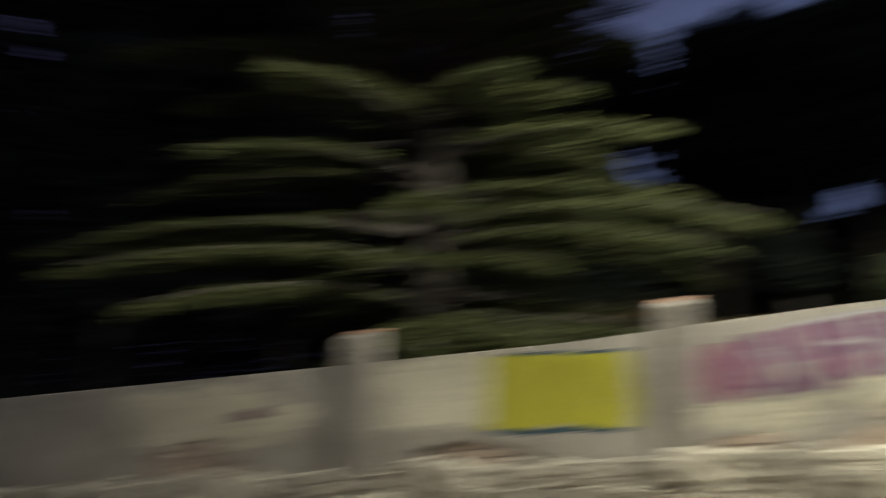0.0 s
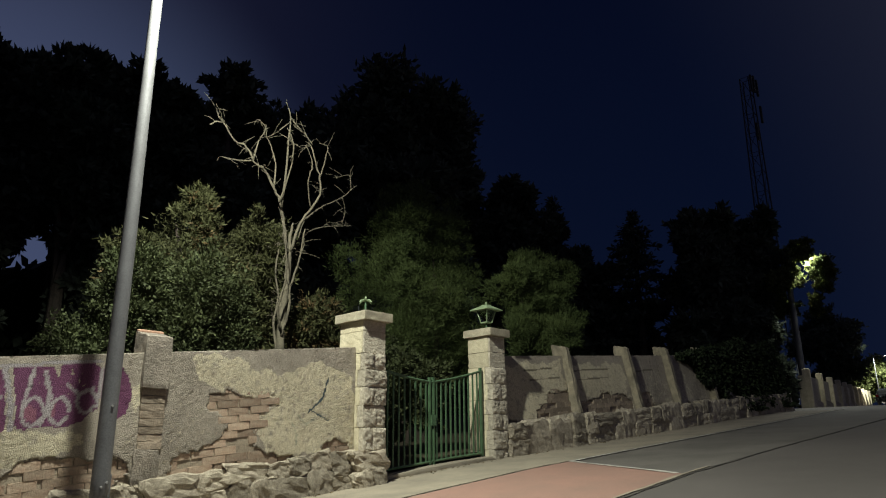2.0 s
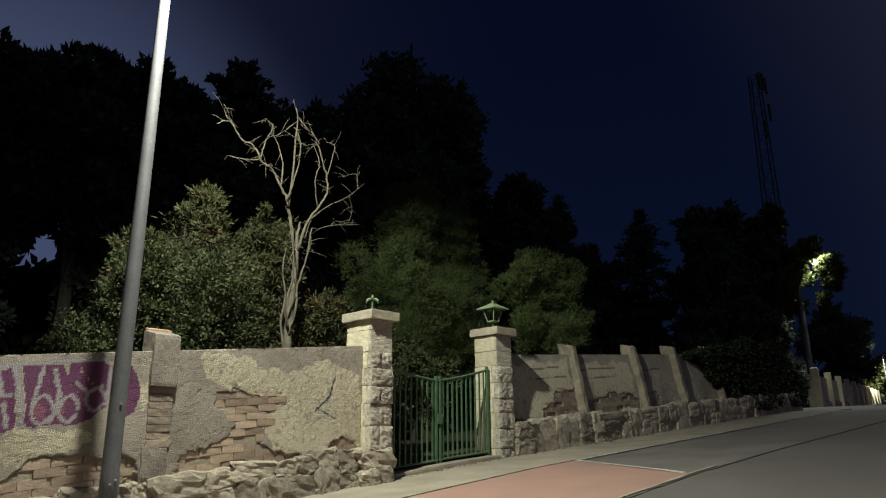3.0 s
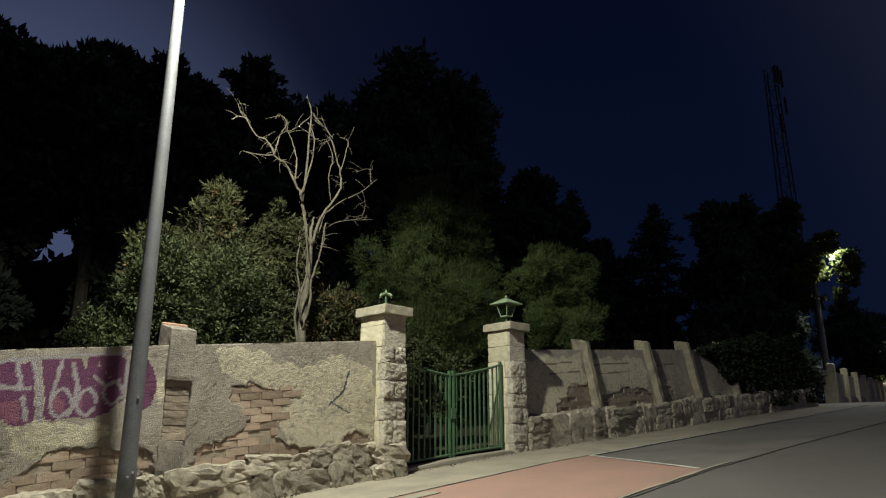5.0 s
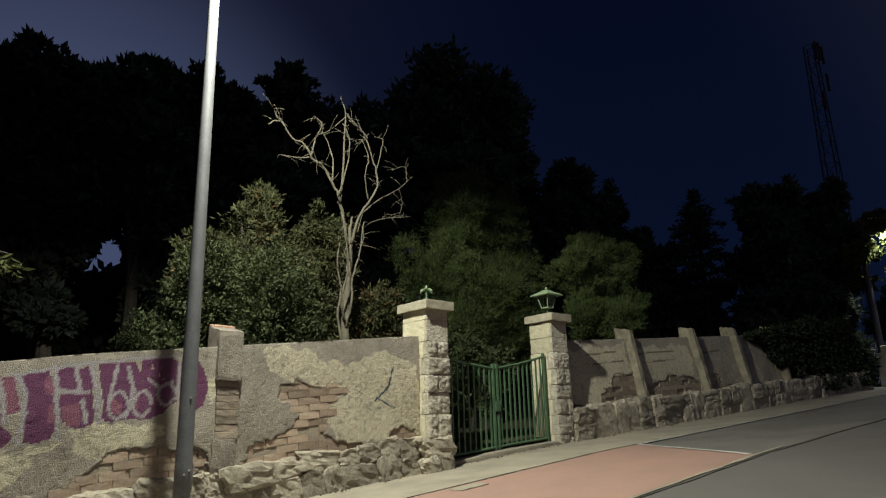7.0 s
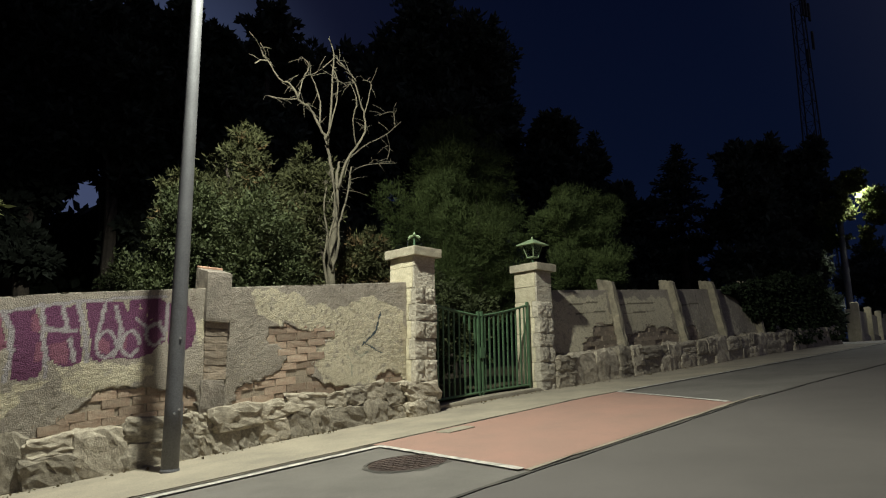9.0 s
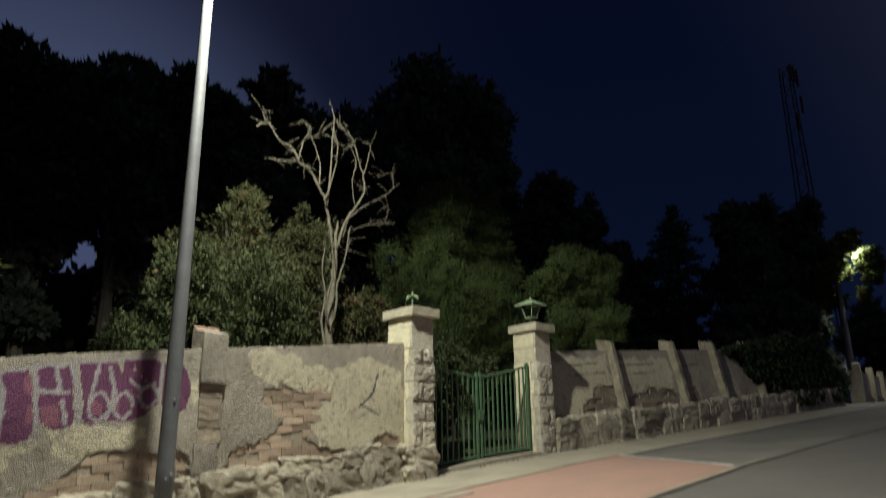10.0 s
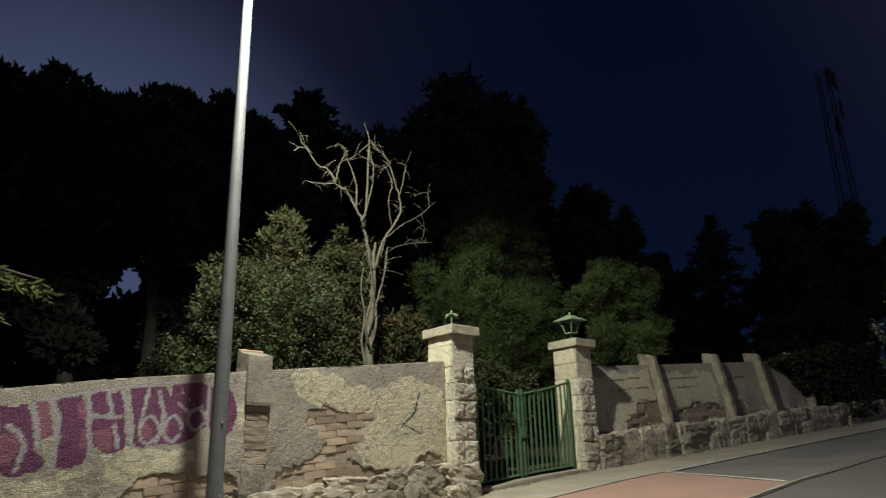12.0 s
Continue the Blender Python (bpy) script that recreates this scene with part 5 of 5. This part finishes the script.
def cedar(x, y, top):
    """A large cedar with flat, drooping boughs towards the road."""
    rng, rnd = np.random.default_rng(9), random.Random(9)
    g = gz(x)
    ob = empty("cedar", (x, y, g))
    tagged(ob, "large cedar with layered drooping boughs above the wall", "tree")
    bm = bmesh.new()
    tube(bm, [(x, y, g - 0.2), (x + 0.1, y, g + 5), (x, y, top)], [0.42, 0.30, 0.04], 12)
    part("trunk", bm, M["bark"], ob)
    pos, out = [], []
    z, k = g + 2.6, 0
    long_boughs = [(-0.47, 6.75, 4.45), (-0.54, 6.3, 4.0), (-0.40, 5.4, 5.0), (-0.50, 5.4, 6.0)]
    while z < top - 0.5:
        f = (top - z) / (top - g - 2.6)
        for _ in range(5):
            k += 1
            a = k * 2.399 + rnd.uniform(-0.3, 0.3)
            reach = (8.2 * f ** 0.75 + 0.5) * rnd.uniform(0.55, 1.05)
            if math.sin(a) < 0:
                reach = min(reach, (y - 8.9) / max(-math.sin(a), 0.2) + 0.3)
            zz = z + rnd.uniform(-0.5, 0.5)
            if math.cos(a) > 0.3 and zz > g + 5.8:
                reach = min(reach, 4.8)
            if k % 9 == 4 and long_boughs:
                a, reach, zz = long_boughs.pop(0)
            p = lambda u: Vector((x + math.cos(a) * reach * u, y + math.sin(a) * reach * u, zz + 0.5 * u * (1 - u) * reach * 0.28 - 0.09 * reach * u * u))
            bm = bmesh.new()
            tube(bm, [p(i / 6) for i in range(7)], taper(7, 0.05 + 0.012 * reach, 0.012), 6)
            part("bough", bm, M["bark"], ob)
            n = int(240 * reach)
            u = rng.uniform(0.22, 1.04, n) ** 0.8
            twig = np.round(rng.uniform(-1, 1, n) * 5) / 5
            wide = (0.16 + 0.17 * reach) * np.sin(np.clip(u, 0, 1) * 2.6 + 0.35)
            sp = twig * wide + rng.normal(0, 0.05, n)
            uu = np.clip(u + 0.0 * u, 0, 1.05) - np.abs(twig) * 0.06
            bx = x + math.cos(a) * reach * uu - math.sin(a) * sp
            by = y + math.sin(a) * reach * uu + math.cos(a) * sp
            bz = zz + 0.5 * uu * (1 - uu) * reach * 0.28 - 0.09 * reach * uu * uu - 0.22 * np.abs(sp) - 0.10 * np.maximum(u - 0.8, 0) * reach + rng.normal(0, 0.035, n)
            pos.append(np.stack([bx, by, bz], 1))
            out.append(np.stack([np.full(n, math.cos(a)), np.full(n, math.sin(a)), np.full(n, -0.25)], 1) + rng.normal(0, 0.7, (n, 3)))
        z += 0.62
    leaf_object("crown", np.concatenate(pos), np.concatenate(out), 0.15, 0.05, M["cedar"], ob, rng)


cedar(-4.4, 14.0, 15.0)

# ---- the far end of the road ----


def far_wall():
    a, b = Vector((34.0, 10.45)), Vector((92.0, 21.6))
    d = (b - a).normalized()
    nrm = Vector((d.y, -d.x))
    verts, faces, n = [], [], 60
    for i in range(n + 1):
        c = a.lerp(b, i / n)
        g = gz(c.x)
        for off in (0, 0.3):
            q = c - nrm * off
            verts += [(q.x, q.y, g - 0.3), (q.x, q.y, g + 1.42)]
    for i in range(n):
        k = 4 * i
        faces += [(k, k + 4, k + 5, k + 1), (k + 1, k + 5, k + 7, k + 3), (k + 3, k + 7, k + 6, k + 2)]
    faces += [(0, 1, 3, 2), (4 * n, 4 * n + 2, 4 * n + 3, 4 * n + 1)]
    ob = new("wall_far", data_of("wall_far", verts, faces, M["ashlar"]))
    tagged(ob, "pale garden wall lit by the lamp further up the road", "wall", kind="structure")
    rnd = random.Random(2)
    for k in range(11):
        c = a + d * (0.2 + k * 5.3)
        g = gz(c.x)
        bm = bmesh.new()
        noisy_box(bm, -0.2, 0.2, -0.22, 0.1, g - 0.1, g + 1.72, rnd, 0.012, cuts=3)
        rot = Matrix.Translation((c.x, c.y, 0)) @ Matrix.Rotation(math.atan2(d.y, d.x), 4, "Z")
        bmesh.ops.transform(bm, matrix=rot, verts=bm.verts[:])
        part("pilaster", bm, M["ashlar"], ob)
        bm = bmesh.new()
        noisy_box(bm, 0.2, 5.1, -0.10, 0.02, g - 0.1, g + 0.45, rnd, 0.02, cuts=4)
        bmesh.ops.transform(bm, matrix=rot, verts=bm.verts[:])
        part("plinth", bm, M["stone"], ob)


far_wall()


def mast(x, y, top):
    ob = empty("lattice_mast", (x, y, gz(x)))
    tagged(ob, "dark steel lattice mast with antennas against the sky", "mast")
    g = gz(x)
    w = lambda z: 1.0 - 0.5 * (z - g) / (top - g)
    corners = ((-1, -1), (1, -1), (1, 1), (-1, 1))
    for sx, sy in corners:
        bm = bmesh.new()
        tube(bm, [(x + sx * w(z), y + sy * w(z), z) for z in (g, top)], [0.09, 0.07], 6)
        part("leg", bm, M["dark"], ob)
    bm = bmesh.new()
    n = 16
    for i in range(n):
        z0, z1 = g + (top - g) * i / n, g + (top - g) * (i + 1) / n
        for (ax, ay), (bx, by) in zip(corners, corners[1:] + corners[:1]):
            tube(bm, [(x + ax * w(z0), y + ay * w(z0), z0), (x + bx * w(z1), y + by * w(z1), z1)], [0.035, 0.035], 4)
            tube(bm, [(x + ax * w(z1), y + ay * w(z1), z1), (x + bx * w(z1), y + by * w(z1), z1)], [0.03, 0.03], 4)
    part("bracing", bm, M["dark"], ob)
    for k, (dx, dz) in enumerate(((0.9, -1.2), (-0.9, -1.2), (0.0, -1.0), (1.1, -4.6), (-1.0, -7.5))):
        bm = bmesh.new()
        box(bm, x + dx - 0.18, x + dx + 0.18, y - 1.0, y - 0.78, top + dz - 1.1, top + dz + 1.1, 0.04)
        part("antenna", bm, M["dark"], ob)


mast(80.0, 26.4, 43.5)


def parked_car(x, y):
    g = gz(x)
    ob = empty("car", (x, y, g))
    tagged(ob, "dark hatchback parked at the roadside", "car")
    bm = bmesh.new()
    prof = [(-2.0, 0.30), (-2.05, 0.75), (-1.95, 0.95), (-1.75, 1.42), (-1.3, 1.52), (0.3, 1.50), (1.0, 1.02), (1.9, 0.88), (2.05, 0.55), (2.0, 0.30)]
    sides = []
    for sy in (-0.86, 0.86):
        sides.append([bm.verts.new((x + px, y + sy * (1.0 if pz < 1.0 else 0.82), g + pz)) for px, pz in prof])
    n = len(prof)
    for k in range(n):
        bm.faces.new((sides[0][k], sides[0][(k + 1) % n], sides[1][(k + 1) % n], sides[1][k]))
    bm.faces.new(sides[0][::-1])
    bm.faces.new(sides[1])
    bmesh.ops.bevel(bm, geom=bm.edges[:], offset=0.05, segments=2, affect="EDGES")
    part("body", bm, M["paint"], ob, smooth=False)
    bm = bmesh.new()
    vs = [bm.verts.new((x + px, y + py, g + pz)) for px, py, pz in ((-1.97, -0.62, 1.02), (-1.97, 0.62, 1.02), (-1.80, 0.58, 1.38), (-1.80, -0.58, 1.38))]
    bm.faces.new(vs)
    bmesh.ops.solidify(bm, geom=bm.faces[:], thickness=0.02)
    part("rear_window", bm, M["dark"], ob)
    for sy in (-0.72, 0.72):
        bm = bmesh.new()
        box(bm, x - 2.08, x - 1.98, y + sy - 0.12, y + sy + 0.12, g + 0.78, g + 0.96, 0.02)
        part("tail_light", bm, M["redglass"], ob)
    bm = bmesh.new()
    box(bm, x - 2.12, x - 2.0, y - 0.8, y + 0.8, g + 0.32, g + 0.55, 0.04)
    part("bumper", bm, M["paint"], ob)
    for px in (-1.25, 1.3):
        for sy in (-0.80, 0.80):
            bm = bmesh.new()
            tube(bm, [(x + px, y + sy - 0.1, g + 0.31), (x + px, y + sy + 0.1, g + 0.31)], [0.31, 0.31], 20)
            wheel = part("wheel", bm, M["rubber"], ob)
            bm = bmesh.new()
            tube(bm, [(x + px, y + sy - 0.11, g + 0.31), (x + px, y + sy + 0.11, g + 0.31)], [0.19, 0.19], 16)
            part("rim", bm, M["steel"], wheel)


parked_car(74.0, 15.7)

# ---- bricks and stones of the walls, last ----


def brick_data(seed, material):
    rnd = random.Random(seed)
    bm = bmesh.new()
    noisy_box(bm, -0.152, 0.152, 0, 0.07, -0.0465, 0.0465, rnd, 0.0045, cuts=2, worn=0.45)
    me = bpy.data.meshes.new("brick")
    bmesh.ops.recalc_face_normals(bm, faces=bm.faces)
    bm.to_mesh(me)
    bm.free()
    me.materials.append(material)
    return me


def bricks(parent, polys, y_of, seed, material):
    """Running courses wherever the coat has fallen off."""
    shapes = [brick_data(seed + k, material) for k in range(6)]
    rnd = random.Random(seed)
    course, long = 0.096, 0.31
    for poly in polys:
        x0, x1 = min(p[0] for p in poly), max(p[0] for p in poly)
        h1 = max(p[1] for p in poly)
        row = 5
        while row * course < h1 + 0.05:
            h = row * course
            x = x0 - 0.2 + (row % 2) * long / 2
            while x < x1 + 0.2:
                xs = np.array([x - 0.12, x, x + 0.12, x, x])
                hs = np.array([h, h - 0.05, h, h + 0.05, h])
                if inside(poly, xs, hs).any() and rnd.random() > 0.12:
                    ob = new("brick", shapes[rnd.randrange(6)])
                    ob.matrix_basis = pose(x + rnd.uniform(-0.01, 0.01), y_of(x, h) + 0.004 + rnd.uniform(0, 0.007), gz(x) + h, rnd.uniform(-1.5, 1.5), -5.5 + rnd.uniform(-1, 1), rnd.uniform(-1.5, 1.5)) @ Matrix.Diagonal((rnd.uniform(0.9, 1.04), 1, rnd.uniform(0.92, 1.06), 1))
                    under(ob, parent)
                x += long
            row += 1


bricks(wall_lower, FALLEN[:2] + FALLEN[3:], flat_y, 100, M["brick"])
bricks(wall_upper, FALLEN_UP, lean_y, 200, M["old_brick"])


def stone_data(seed, rough=1.0):
    """A rough, roundish building stone of unit size."""
    rnd = random.Random(seed)
    bm = bmesh.new()
    bmesh.ops.create_cube(bm, size=1.0)
    bmesh.ops.subdivide_edges(bm, edges=bm.edges[:], cuts=6, use_grid_fill=True)
    off = Vector([rnd.uniform(0, 60) for _ in range(3)])
    lean = (rnd.uniform(-0.16, 0.16) * rough, rnd.uniform(-0.16, 0.16) * rough)
    for v in bm.verts:
        c = v.co
        p = (abs(2 * c.x) ** 8 + abs(2 * c.y) ** 8 + abs(2 * c.z) ** 8) ** 0.125
        q = c / max(p, 1e-6) * max(abs(2 * c.x), abs(2 * c.y), abs(2 * c.z))
        q.x += lean[0] * q.z
        q.z += lean[1] * q.x
        v.co = q + noise.noise_vector(q * 1.6 + off) * 0.11 * rough + noise.noise_vector(q * 4.0 + off) * 0.09 + noise.noise_vector(q * 9.0 + off) * 0.055 + noise.noise_vector(q * 19.0 + off) * 0.025
    me = bpy.data.meshes.new("stone")
    bmesh.ops.recalc_face_normals(bm, faces=bm.faces)
    bm.to_mesh(me)
    bm.free()
    me.materials.append(M["stone"])
    return me


def rubble(parent, x0, x1, y_front, height, seed, rough=1.0, wide=1.0):
    """Uneven courses of rough stones at the wall's foot."""
    shapes = [stone_data(seed + k, rough) for k in range(14)]
    rnd = random.Random(seed)

    def lay(x, w, lo, hi):
        ob = new("stone", shapes[rnd.randrange(14)])
        ob.matrix_basis = pose(x + w / 2, y_front(x) + 0.135 + rnd.uniform(-0.040, 0.030), gz(x + w / 2) + (lo + hi) / 2, rnd.uniform(-4, 4), -5.5 + rnd.uniform(-5, 5) * rough, rnd.uniform(-4, 4)) \
            @ Matrix.Diagonal((w * 1.15, 0.30, (hi - lo) * 1.16, 1))
        under(ob, parent)

    x = x0
    while x < x1 - 0.05:
        w = min(rnd.uniform(0.28, 0.66) * wide, x1 - x)
        top = height * (1 + rnd.uniform(-0.12, 0.10) * rough)
        kind = rnd.random()
        if kind < 0.30 and w > 0.40:
            lay(x, w, -0.05, top)
        else:
            cut = top * rnd.uniform(0.38, 0.62)
            for lo, hi in ((-0.05, cut), (cut, top)):
                if w > 0.44 and rnd.random() < 0.5:
                    a = w * rnd.uniform(0.35, 0.65)
                    lay(x, a, lo, hi + rnd.uniform(-0.02, 0.02))
                    lay(x + a, w - a, lo, hi + rnd.uniform(-0.02, 0.02))
                else:
                    lay(x, w, lo, hi)
        x += w


def footing(parent, x0, x1, y_front, h, seed):
    """The mortar bed that the stones sit in."""
    bm = bmesh.new()
    n = int((x1 - x0) / 0.12)
    rnd = random.Random(seed)
    rows = []
    for i in range(n + 1):
        x = x0 + (x1 - x0) * i / n
        rows.append([bm.verts.new((x, y_front(x) + 0.065 + 0.02 * noise.noise((x * 5, k * 3.0, seed)), gz(x) + hh)) for k, hh in enumerate((-0.1, 0.12, 0.3, h - 0.05, h + rnd.uniform(-0.03, 0.03)))] + [bm.verts.new((x, y_front(x) + 0.2, gz(x) + h))])
    for u, v in zip(rows, rows[1:]):
        for k in range(5):
            bm.faces.new((u[k], v[k], v[k + 1], u[k + 1]))
    part("mortar_bed", bm, M["mortar"], parent)


footing(wall_lower, -12.0, 6.80, lambda x: 8.335, 0.50, 7)
footing(wall_upper, 10.44, 25.5, lambda x: 8.37, 0.56, 8)
rubble(wall_lower, -12.0, 6.80, lambda x: 8.335, 0.55, 300)
rubble(wall_lower, 6.70, 7.22, lambda x: 8.125, 0.50, 330)
rubble(wall_upper, 10.44, 25.6, lambda x: 8.37, 0.60, 400, 0.45, 1.35)


def litter(n, seed):
    """Dry leaves, grit and crumbs of plaster along the foot of the wall."""
    rng = np.random.default_rng(seed)
    x = rng.uniform(-8, 16, n)
    y = np.where(x < 7.2, 8.30, np.where(x < 10.0, 8.34, 8.34)) - np.abs(rng.normal(0, 0.10, n)) - 0.01
    z = np.interp(x, GX, GZ) + 0.026 + rng.uniform(0, 0.01, n)
    al = rng.normal(size=(n, 3)) * np.array([1, 1, 0.06])
    ob = leaf_object("leaf_litter", np.stack([x, y, z], 1), al, 0.035, 0.024, M["rusty"], None, rng)
    tagged(ob, "dry leaves and grit along the foot of the wall", "leaf litter", kind="stuff")
    k = n // 3
    x = rng.uniform(7.3, 10.0, k)
    y = 8.33 - np.abs(rng.normal(0, 0.05, k))
    z = np.interp(x, GX, GZ) + 0.028
    ob = leaf_object("plaster_crumbs", np.stack([x, y, z], 1), rng.normal(size=(k, 3)) * np.array([1, 1, 0.5]), 0.03, 0.022, M["pave"], None, rng)
    tagged(ob, "pale crumbs of plaster before the gate sill", "debris", kind="stuff")


litter(420, 5)
